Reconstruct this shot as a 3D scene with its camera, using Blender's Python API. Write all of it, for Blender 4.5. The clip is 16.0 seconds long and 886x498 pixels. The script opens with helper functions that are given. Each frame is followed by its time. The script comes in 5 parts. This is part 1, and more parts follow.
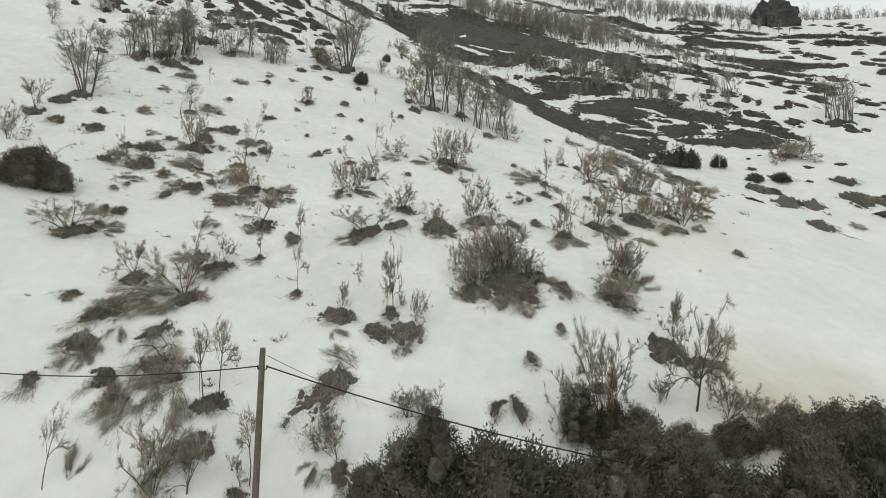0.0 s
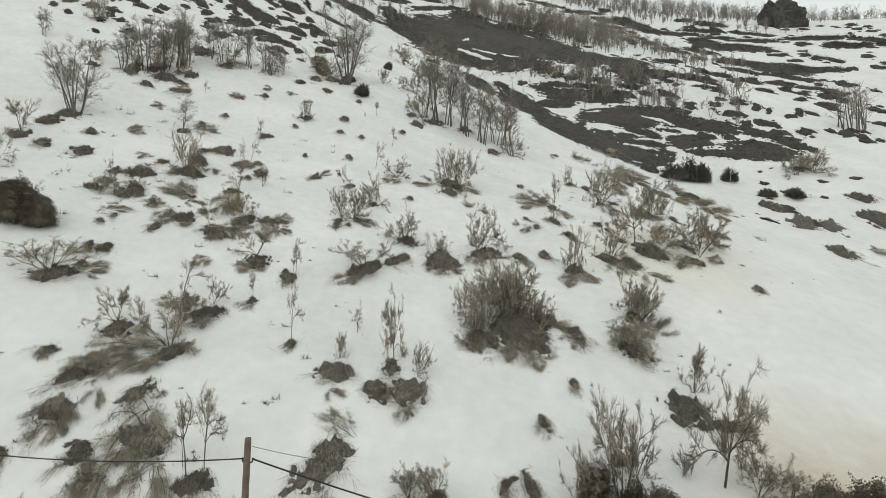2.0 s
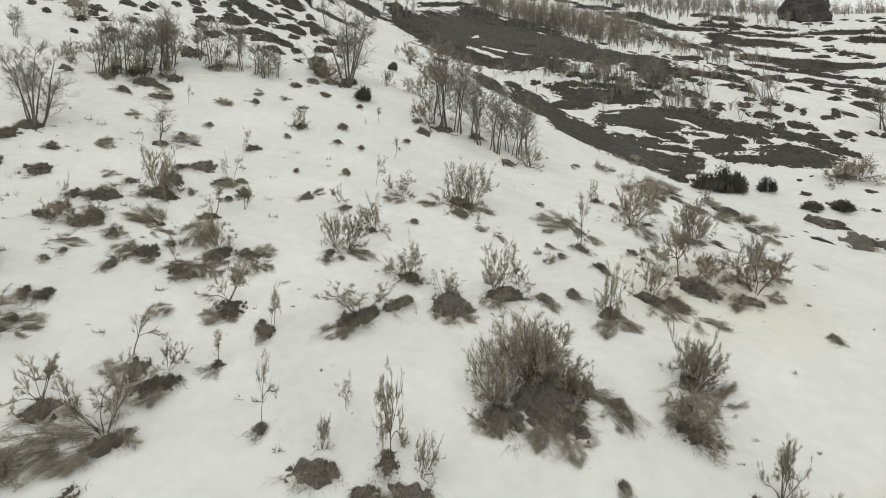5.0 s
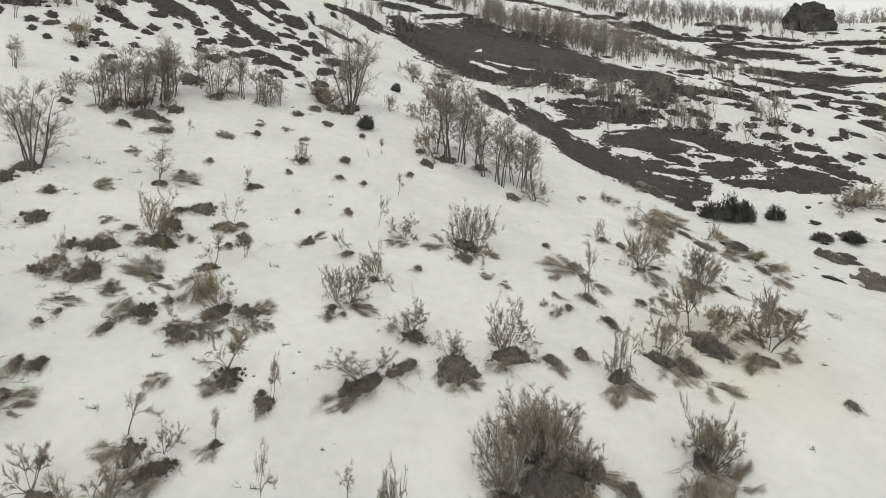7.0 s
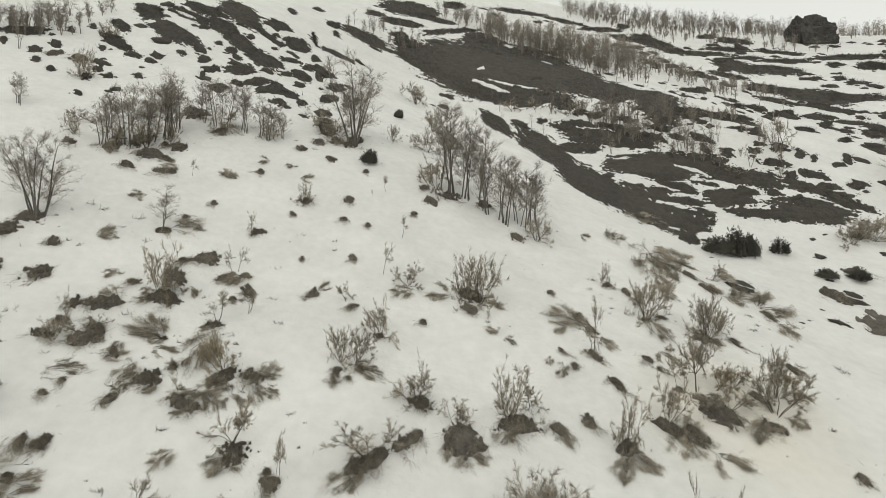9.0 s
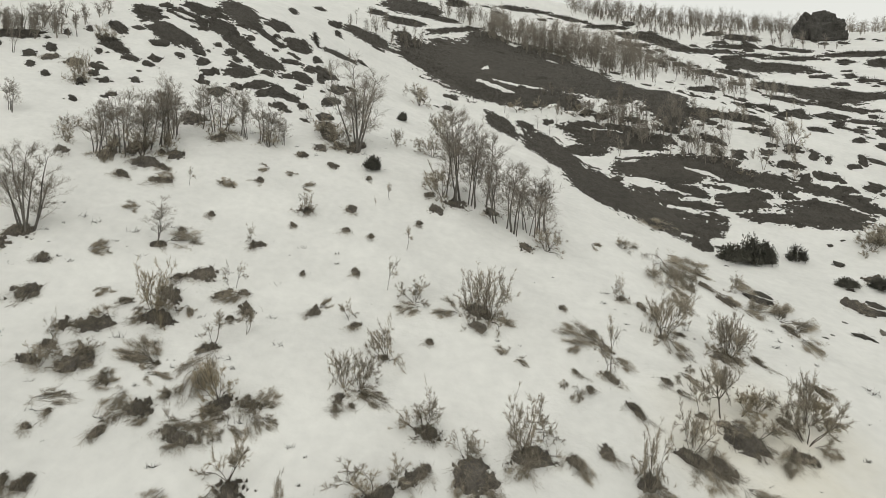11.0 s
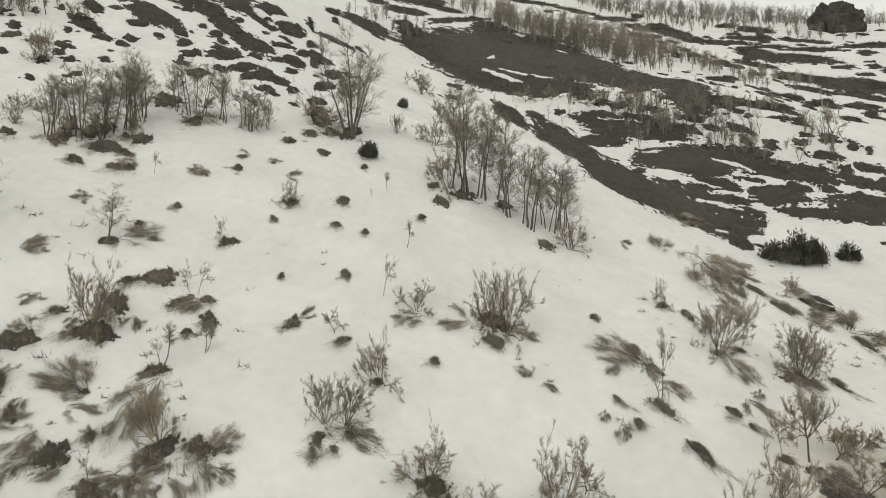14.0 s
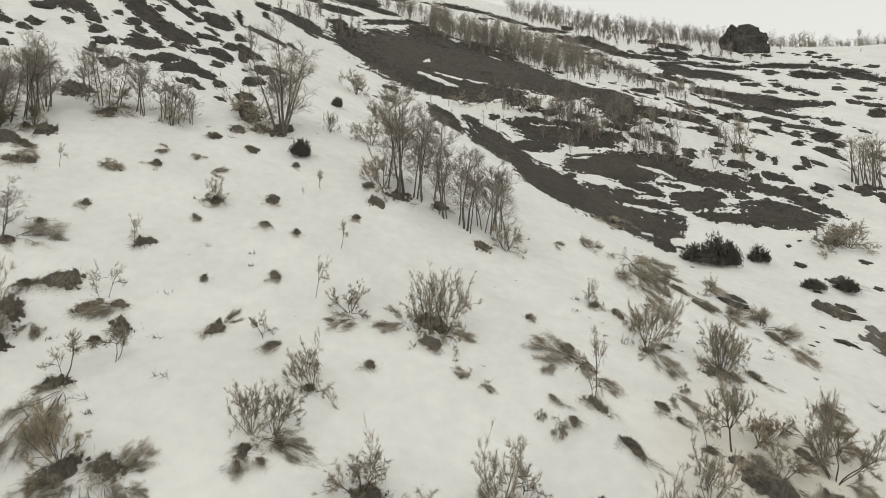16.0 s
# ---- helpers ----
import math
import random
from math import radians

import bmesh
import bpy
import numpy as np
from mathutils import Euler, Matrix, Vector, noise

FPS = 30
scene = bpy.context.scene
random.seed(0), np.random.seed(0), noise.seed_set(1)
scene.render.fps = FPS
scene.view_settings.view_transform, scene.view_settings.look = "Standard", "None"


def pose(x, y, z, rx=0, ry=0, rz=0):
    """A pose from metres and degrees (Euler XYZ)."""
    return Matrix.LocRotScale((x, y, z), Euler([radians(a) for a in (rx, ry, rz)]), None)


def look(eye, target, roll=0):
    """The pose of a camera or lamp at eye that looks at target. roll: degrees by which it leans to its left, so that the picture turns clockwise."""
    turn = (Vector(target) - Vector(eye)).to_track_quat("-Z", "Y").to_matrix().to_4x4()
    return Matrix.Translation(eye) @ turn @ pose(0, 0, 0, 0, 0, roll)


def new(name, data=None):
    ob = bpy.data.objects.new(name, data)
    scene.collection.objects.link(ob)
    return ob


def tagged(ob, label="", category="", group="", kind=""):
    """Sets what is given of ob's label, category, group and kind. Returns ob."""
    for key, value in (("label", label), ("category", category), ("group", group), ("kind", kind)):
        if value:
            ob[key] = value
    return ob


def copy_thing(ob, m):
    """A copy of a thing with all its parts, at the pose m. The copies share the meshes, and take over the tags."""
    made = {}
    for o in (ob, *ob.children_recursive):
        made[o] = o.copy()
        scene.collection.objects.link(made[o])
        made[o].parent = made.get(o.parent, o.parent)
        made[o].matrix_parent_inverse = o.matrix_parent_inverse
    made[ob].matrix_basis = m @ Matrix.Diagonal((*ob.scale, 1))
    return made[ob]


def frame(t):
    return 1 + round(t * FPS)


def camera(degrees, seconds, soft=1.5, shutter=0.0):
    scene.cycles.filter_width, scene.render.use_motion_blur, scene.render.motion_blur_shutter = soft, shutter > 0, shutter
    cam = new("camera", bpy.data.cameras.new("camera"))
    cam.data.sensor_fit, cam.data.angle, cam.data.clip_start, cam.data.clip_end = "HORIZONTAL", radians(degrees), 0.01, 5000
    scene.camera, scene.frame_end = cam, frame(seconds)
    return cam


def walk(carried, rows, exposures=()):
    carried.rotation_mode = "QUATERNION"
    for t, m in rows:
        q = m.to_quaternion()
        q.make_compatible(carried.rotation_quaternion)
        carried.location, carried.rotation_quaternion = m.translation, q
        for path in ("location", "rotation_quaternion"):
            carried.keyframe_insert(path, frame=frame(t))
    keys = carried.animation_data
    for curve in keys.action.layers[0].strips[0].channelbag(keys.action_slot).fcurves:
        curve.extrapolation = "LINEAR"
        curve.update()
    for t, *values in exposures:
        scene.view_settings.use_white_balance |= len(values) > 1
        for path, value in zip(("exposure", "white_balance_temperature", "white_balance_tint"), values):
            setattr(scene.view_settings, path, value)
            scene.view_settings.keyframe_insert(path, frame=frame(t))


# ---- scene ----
cam = camera(79.9, 16.0, soft=0.85)

PATH = [
    (0, (0.25, 1.513, 1.064), (0.166, 3.508, 1.184), 0.1),
    (0.5, (0.213, 1.996, 1.473), (0.13, 3.991, 1.586), 0.1),
    (1, (0.183, 2.242, 1.933), (0.098, 4.237, 2.045), 0.1),
    (1.5, (0.138, 2.401, 2.42), (0.052, 4.397, 2.525), 0.2),
    (2, (0.107, 2.69, 2.83), (0.016, 4.685, 2.939), 0.2),
    (2.5, (0.085, 3.225, 2.981), (-0.014, 5.22, 3.087), 0.2),
    (3, (0.054, 3.942, 3.075), (-0.053, 5.937, 3.173), 0.3),
    (5.5, (-0.178, 6.775, 5.214), (-0.302, 8.769, 5.314), 0.2),
    (6, (-0.201, 6.885, 5.753), (-0.326, 8.879, 5.857), 0.3),
    (6.5, (-0.2, 6.924, 6.301), (-0.328, 8.917, 6.407), 0.3),
    (7, (-0.267, 6.908, 6.867), (-0.397, 8.901, 6.973), 0.3),
    (7.5, (-0.314, 6.899, 7.485), (-0.445, 8.892, 7.595), 0.3),
    (8, (-0.352, 6.9, 8.101), (-0.483, 8.892, 8.218), 0.3),
    (8.5, (-0.398, 6.872, 8.679), (-0.53, 8.864, 8.796), 0.4),
    (9, (-0.487, 6.885, 9.274), (-0.62, 8.878, 9.391), 0.4),
    (11.5, (-0.871, 8.888, 10.196), (-1.019, 10.88, 10.301), 0.3),
    (12, (-0.991, 9.972, 10.249), (-1.145, 11.964, 10.352), 0.4),
    (12.5, (-1.082, 11.026, 10.35), (-1.245, 13.016, 10.462), 0.1),
    (13, (-1.194, 11.811, 10.35), (-1.355, 13.802, 10.45), 0.2),
    (13.5, (-1.267, 12.311, 10.319), (-1.424, 14.302, 10.422), 0.2),
    (14, (-1.318, 12.663, 10.279), (-1.471, 14.654, 10.389), 0.2),
    (14.5, (-1.358, 12.879, 10.228), (-1.509, 14.87, 10.341), 0.2),
    (15, (-1.414, 13.073, 10.196), (-1.562, 15.064, 10.315), 0.1),
    (15.5, (-1.391, 13.117, 10.147), (-1.463, 15.112, 10.269), 0.0),
    (16, (-1.367, 13.13, 10.131), (-1.276, 15.124, 10.258), -0.2),
]
EXPOSURES = [(0, 0.02, 6350, 5.0), (3, 0.02, 6350, 5.0), (5.5, 0.05, 6600, 7.0), (9, 0.0, 6700, 7.0), (16, 0.0, 6750, 8.0)]
walk(cam, [(t, look(eye, target, roll)) for t, eye, target, roll in PATH], EXPOSURES)

# ---- daylight: thin overcast ----
world = bpy.data.worlds.new("overcast_sky")
scene.world = world
world.use_nodes = True
wn, wl = world.node_tree.nodes, world.node_tree.links
wn.clear()
sky = wn.new("ShaderNodeTexSky")
sky.sky_type = "NISHITA"
sky.sun_disc = False
sky.sun_elevation, sky.sun_rotation = radians(48), radians(215)
sky.air_density, sky.dust_density, sky.ozone_density = 1.0, 4.0, 1.0
veil = wn.new("ShaderNodeHueSaturation")
veil.inputs["Saturation"].default_value = 0.12
lift = wn.new("ShaderNodeMix")
lift.data_type = "RGBA"
lift.inputs["Factor"].default_value = 0.55
lift.inputs["B"].default_value = (9.0, 9.1, 8.8, 1)
back = wn.new("ShaderNodeBackground")
back.inputs["Strength"].default_value = 0.125
wl.new(sky.outputs["Color"], veil.inputs["Color"])
wl.new(veil.outputs["Color"], lift.inputs["A"])
wl.new(lift.outputs["Result"], back.inputs["Color"])
wl.new(back.outputs["Background"], wn.new("ShaderNodeOutputWorld").inputs["Surface"])

sun_data = bpy.data.lights.new("sun", "SUN")
sun_data.energy, sun_data.angle, sun_data.color = 0.15, radians(40), (1.0, 0.97, 0.92)
sun = new("sun", sun_data)
sun.matrix_world = look((60, -40, 120), (0, 30, 5))


# ---- materials ----
def surface(name, low, high, scale, rough=0.9, grain=0.0, bump=0.3, depth=0.02, detail=6.0, vary=0.0, sheet=1.0):
    """A matt natural surface: two colours mixed by broad and fine noise in metres, with fine relief."""
    m = bpy.data.materials.new(name)
    m.use_nodes = True
    n, l = m.node_tree.nodes, m.node_tree.links
    b = n["Principled BSDF"]
    b.inputs["Roughness"].default_value = rough
    b.inputs["Specular IOR Level"].default_value = 0.25
    place = n.new("ShaderNodeTexCoord")
    broad = n.new("ShaderNodeTexNoise")
    broad.inputs["Scale"].default_value, broad.inputs["Detail"].default_value = scale, detail
    broad.inputs["Roughness"].default_value = 0.65
    fine = n.new("ShaderNodeTexNoise")
    fine.inputs["Scale"].default_value, fine.inputs["Detail"].default_value = scale * 9, 3.0
    for t in (broad, fine):
        l.new(place.outputs["Object"], t.inputs["Vector"])
    blend = n.new("ShaderNodeMath")
    blend.operation = "MULTIPLY_ADD"
    blend.inputs[1].default_value = grain
    l.new(fine.outputs["Fac"], blend.inputs[0])
    l.new(broad.outputs["Fac"], blend.inputs[2])
    steps = n.new("ShaderNodeMapRange")
    steps.inputs["From Min"].default_value = 0.3 + 0.4 * grain
    steps.inputs["From Max"].default_value = 0.7 + 0.6 * grain
    l.new(blend.outputs[0], steps.inputs["Value"])
    mix = n.new("ShaderNodeMix")
    mix.data_type = "RGBA"
    mix.inputs["A"].default_value, mix.inputs["B"].default_value = (*low, 1), (*high, 1)
    l.new(steps.outputs["Result"], mix.inputs["Factor"])
    colour = mix.outputs["Result"]
    if vary:
        info, tone = n.new("ShaderNodeObjectInfo"), n.new("ShaderNodeMapRange")
        tone.inputs["To Min"].default_value, tone.inputs["To Max"].default_value = 1 - vary, 1 + vary
        l.new(info.outputs["Random"], tone.inputs["Value"])
        shade = n.new("ShaderNodeHueSaturation")
        l.new(tone.outputs["Result"], shade.inputs["Value"])
        l.new(colour, shade.inputs["Color"])
        colour = shade.outputs["Color"]
    l.new(colour, b.inputs["Base Color"])
    relief = n.new("ShaderNodeBump")
    relief.inputs["Strength"].default_value, relief.inputs["Distance"].default_value = bump, depth
    l.new(blend.outputs[0], relief.inputs["Height"])
    l.new(relief.outputs["Normal"], b.inputs["Normal"])
    return m


SNOW = surface("old_snow", (0.60, 0.598, 0.578), (0.73, 0.727, 0.70), 0.22, 0.6, 0.5, 0.5, 0.12)


def tinted(m, centre, radius, colour, most):
    """Mixes a faint ragged tint of one colour into a material, round a place in the world."""
    n, l = m.node_tree.nodes, m.node_tree.links
    b = n["Principled BSDF"]
    old = b.inputs["Base Color"].links[0].from_socket
    spot, blot = n.new("ShaderNodeNewGeometry"), n.new("ShaderNodeTexNoise")
    blot.inputs["Scale"].default_value, blot.inputs["Detail"].default_value = 0.5, 5.0
    l.new(spot.outputs["Position"], blot.inputs["Vector"])
    away = n.new("ShaderNodeVectorMath")
    away.operation = "DISTANCE"
    away.inputs[1].default_value = centre
    l.new(spot.outputs["Position"], away.inputs[0])
    near = n.new("ShaderNodeMapRange")
    near.interpolation_type = "SMOOTHSTEP"
    near.inputs["From Min"].default_value, near.inputs["From Max"].default_value = radius, 0.2 * radius
    near.inputs["To Max"].default_value = 2 * most
    l.new(away.outputs["Value"], near.inputs["Value"])
    share = n.new("ShaderNodeMath")
    share.operation = "MULTIPLY"
    l.new(near.outputs["Result"], share.inputs[0])
    l.new(blot.outputs["Fac"], share.inputs[1])
    mix = n.new("ShaderNodeMix")
    mix.data_type = "RGBA"
    mix.inputs["B"].default_value = (*colour, 1)
    l.new(share.outputs[0], mix.inputs["Factor"])
    l.new(old, mix.inputs["A"])
    l.new(mix.outputs["Result"], b.inputs["Base Color"])


tinted(SNOW, (10.5, 17.3, -2.5), 5.0, (0.52, 0.43, 0.30), 0.55)
tinted(SNOW, (10.0, 29.5, 3.0), 6.0, (0.60, 0.54, 0.40), 0.35)
HEATHER = surface("dark_heather", (0.070, 0.065, 0.060), (0.163, 0.147, 0.127), 1.6, 0.95, 0.8, 0.8, 0.08, vary=0.25)
SPRIG = surface("heather_sprigs", (0.081, 0.072, 0.054), (0.203, 0.176, 0.128), 2.5, 0.9, 0.3, vary=0.25)
HEATH = surface("wet_heath_turf", (0.053, 0.049, 0.043), (0.096, 0.088, 0.075), 1.4, 0.95, 0.9, 0.9, 0.15, vary=0.06)
STEM = surface("broom_stem", (0.067, 0.058, 0.047), (0.157, 0.135, 0.106), 6.0, 0.9, 0.4, vary=0.2)
TWIG = surface("broom_twigs", (0.232, 0.205, 0.164), (0.400, 0.356, 0.283), 3.0, 0.9, 0.3, vary=0.3)
BARK = surface("tree_bark", (0.068, 0.062, 0.055), (0.206, 0.193, 0.173), 4.0, 0.9, 0.5, vary=0.2)
LIMP = surface("limp_twigs", (0.161, 0.141, 0.113), (0.310, 0.276, 0.218), 3.0, 0.9, 0.3, vary=0.25)
DRY = surface("dry_yellowed_twigs", (0.27, 0.232, 0.168), (0.42, 0.362, 0.262), 3.0, 0.9, 0.3, vary=0.2)
TREE_TWIG = surface("bare_tree_twigs", (0.190, 0.171, 0.146), (0.314, 0.282, 0.239), 3.0, 0.9, 0.3, vary=0.2)
NEEDLE = surface("evergreen_leaves", (0.054, 0.053, 0.044), (0.108, 0.104, 0.085), 3.0, 0.8, 0.4, vary=0.2)
THICKET = surface("thicket_leaves", (0.084, 0.073, 0.056), (0.160, 0.140, 0.103), 2.0, 0.9, 0.4, vary=0.25)
STONE = surface("dark_crag", (0.033, 0.031, 0.029), (0.110, 0.105, 0.094), 0.5, 0.9, 0.7, 0.8, 0.3)
POLE = surface("weathered_pole", (0.09, 0.07, 0.055), (0.19, 0.15, 0.12), 5.0, 0.85, 0.5)
CABLE = surface("cable_sheath", (0.02, 0.02, 0.02), (0.04, 0.04, 0.04), 5.0, 0.6)


# ---- the hillside ----
SWELLS = [
    (-18, 30, 9, -1.44),
    (-6, 24, 7, 0.35),
    (0, 34, 8, -0.86),
    (12, 28, 9, 0.84),
    (-20, 44, 9, 0.59),
    (-4, 45, 8, 0.39),
    (8, 44, 7, -0.15),
    (22, 44, 8, -1.47),
    (8, 55, 8, -0.38),
    (17, 55, 7, -1.41),
    (30, 60, 10, -2.18),
    (10, 70, 9, -2.88),
    (24, 76, 10, 3.14),
    (34, 68, 8, 1.21),
    (-26, 58, 9, 0.04),
    (-30, 74, 12, 4.09),
    (-8, 80, 12, -3.88),
    (2, 18, 7, -0.48),
    (-10, 17, 6, -1.34),
]


def ground(x, y):
    """Height of the hillside: a broad tilted slope with swells and gullies, a crest far up, a steep bank at the foot."""
    u, v = np.clip(x, -170, 170) / 50, (np.clip(y, -60, 260) - 50) / 50
    z = 18.216 - 11.073 * u + 30.840 * v + 3.928 * u * u - 1.445 * u * v + 1.440 * v * v
    for cx, cy, s, h in SWELLS:
        z = z + h * np.exp(-((x - cx) ** 2 + (y - cy) ** 2) / (2 * s * s))
    z = z - 1.3 * 1.2 * np.logaddexp(0, (14.2 - y) / 1.2) + 1.7 * 4 * np.logaddexp(0, (2 - y) / 4)
    crest = 76.5 + 0.37 * 10 * np.logaddexp(0, (90 - x) / 10) - 0.06 * (x - 120) - 0.25 * (y - 165)
    return -2 * np.logaddexp(-z / 2, -crest / 2)


def swell(x, y):
    """Soft drifts and hollows of the snow cover, a few centimetres deep."""
    return (0.10 * np.sin(0.9 * x + 0.5 * np.sin(0.35 * y)) * np.cos(0.7 * y + 0.4 * np.sin(0.5 * x))
            + 0.05 * np.sin(2.1 * x + 1.3 * y) * np.cos(1.7 * y - 0.8 * x) + 0.02 * np.sin(4.3 * x - 2.2 * y + np.sin(1.3 * y)))


def land(x, y):
    return ground(x, y) + swell(x, y)


def at(x, y, up=0.0):
    return Vector((x, y, float(land(x, y)) + up))


def normal_at(x, y):
    e = 0.4
    return Vector((float(ground(x - e, y) - ground(x + e, y)), float(ground(x, y - e) - ground(x, y + e)), 2 * e)).normalized()


def spaced(stops):
    """Grid lines between the stops (place, step)."""
    v = [stops[0][0]]
    for (a, s), (b, r) in zip(stops, stops[1:]):
        n = max(1, round((b - a) / ((s + r) / 2)))
        q = r / s
        w = np.cumsum([q ** (i / n) for i in range(n)])
        v += list(a + (b - a) * w / w[-1])
    return np.array(v)


def sheet(name, xs, ys, z, material):
    X, Y = np.meshgrid(xs, ys)
    verts = np.stack([X.ravel(), Y.ravel(), z(X, Y).ravel()], -1)
    w = len(xs)
    i = (np.arange(len(ys) - 1)[:, None] * w + np.arange(w - 1)).ravel()
    me = bpy.data.meshes.new(name)
    me.from_pydata(verts.tolist(), [], np.stack([i, i + 1, i + w + 1, i + w], -1).tolist())
    me.materials.append(material)
    me.shade_smooth()
    return new(name, me)


tagged(sheet("ground",
             spaced([(-1500, 150), (-250, 12), (-90, 2.0), (-40, 0.6), (-24, 0.35), (26, 0.35), (50, 0.6), (120, 2.0), (280, 12), (1500, 150)]),
             spaced([(-1500, 150), (-80, 12), (5, 0.6), (14, 0.35), (50, 0.35), (80, 0.7), (180, 2.0), (300, 12), (1500, 150)]),
             land, SNOW), "steep hillside under old wet snow, soft drifts and hollows", "snowy ground", kind="structure")


# ---- building blocks ----
class Sticks:
    """Collects tapered twigs and stems, and makes one mesh of them."""

    def __init__(self):
        self.v, self.f = [], []

    def twig(self, a, b, r):
        d = (b - a)
        if d.length < 1e-6:
            return
        s = d.orthogonal().normalized() * r
        t = d.cross(s).normalized() * r
        k = len(self.v)
        self.v += [a + s, a - 0.5 * s + 0.87 * t, a - 0.5 * s - 0.87 * t, b]
        self.f += [(k, k + 1, k + 3), (k + 1, k + 2, k + 3), (k + 2, k, k + 3)]

    def sliver(self, a, b, r, s):
        """One of countless hair-fine twigs: a single tapering face across the way s."""
        s = (b - a).cross(s).normalized() * r
        k = len(self.v)
        self.v += [a + s, a - s, b]
        self.f.append((k, k + 1, k + 2))

    def limb(self, path, r0, r1, sides=5):
        k, n = len(self.v), len(path)
        for i, p in enumerate(path):
            d = (path[min(i + 1, n - 1)] - path[max(i - 1, 0)]).normalized()
            s = d.cross(Vector((0.31, 0.9, 0.2))).normalized()
            t = d.cross(s)
            r = r0 + (r1 - r0) * i / (n - 1)
            self.v += [p + r * (math.cos(a) * s + math.sin(a) * t) for a in (2 * math.pi * j / sides for j in range(sides))]
        for i in range(n - 1):
            for j in range(sides):
                a, b = k + i * sides + j, k + i * sides + (j + 1) % sides
                self.f.append((a, b, b + sides, a + sides))
        self.f.append(tuple(k + (n - 1) * sides + j for j in range(sides)))

    def leaf(self, p, d, size, slim=0.4):
        s = d.orthogonal().normalized() * size * slim
        k = len(self.v)
        self.v += [p - s * 1.1, p + d * size * 0.45 + s, p + d * size]
        self.f += [(k, k + 1, k + 2)]

    def made(self, name, material, parent, label="", smooth=False, wood=None):
        """Links the sticks as one mesh; wood adds darker branches to the same mesh."""
        fine, k = len(self.f), len(self.v)
        if wood:
            self.v += wood.v
            self.f += [tuple(k + i for i in f) for f in wood.f]
        me = bpy.data.meshes.new(name)
        me.from_pydata([tuple(p) for p in self.v], [], self.f)
        me.materials.append(material)
        if wood:
            me.materials.append(STEM)
            me.polygons.foreach_set("material_index", [int(i >= fine) for i in range(len(self.f))])
        if smooth:
            me.shade_smooth()
        ob = new(name, me)
        ob.parent = parent
        return tagged(ob, label)


def part(name, bm, material, parent, label=""):
    me = bpy.data.meshes.new(name)
    bm.to_mesh(me)
    bm.free()
    me.materials.append(material)
    me.shade_smooth()
    ob = new(name, me)
    ob.parent = parent
    return tagged(ob, label)


def rand_dir(r, up=0.0):
    a, z = r.uniform(0, 2 * math.pi), r.uniform(-1, 1)
    q = math.sqrt(1 - z * z)
    return Vector((q * math.cos(a), q * math.sin(a), z + up)).normalized()


def curve(a, d, length, bend, r, n=5, wob=0.08):
    """A path from a along d that bends towards the way bend, with a little wander."""
    p, path = a.copy(), [a.copy()]
    d = d.normalized()
    for _ in range(n):
        d = (d + bend / n + Vector((r.gauss(0, wob), r.gauss(0, wob), r.gauss(0, wob * 0.6)))).normalized()
        p = p + d * (length / n)
        path.append(p.copy())
    return path


UP = Vector((0, 0, 1))
chance = random.Random(11)


# ---- patterns of plants, built once each at a nominal size, then copied ----
def sized(root, tall, wide):
    """Brings the meshes of a pattern to the nominal height and width."""
    p = np.array([tuple(v.co) for o in root.children_recursive for v in o.data.vertices])
    sz, sx = tall / np.percentile(p[:, 2], 99.5), wide / 2 / np.percentile(np.hypot(p[:, 0], p[:, 1]), 96)
    for o in root.children_recursive:
        o.data.transform(Matrix.Diagonal((sx, sx, sz, 1)))
    return root


def spray(twigs, tip, way, r, n, length, spread, thin, lift=0.2):
    """A soft tuft at the end of a shoot: fine twigs that fan out round its way."""
    for _ in range(n):
        a = tip - way * r.uniform(0.0, 0.7) * length + rand_dir(r) * 0.02
        w = (way + rand_dir(r) * spread + UP * lift).normalized()
        twigs.sliver(a, a + w * length * r.uniform(0.45, 1.0), thin, rand_dir(r))


def along(path, f):
    """The place and the way at the share f of a path."""
    f *= len(path) - 1.001
    j = int(f)
    return path[j].lerp(path[j + 1], f - j), (path[j + 1] - path[j]).normalized()


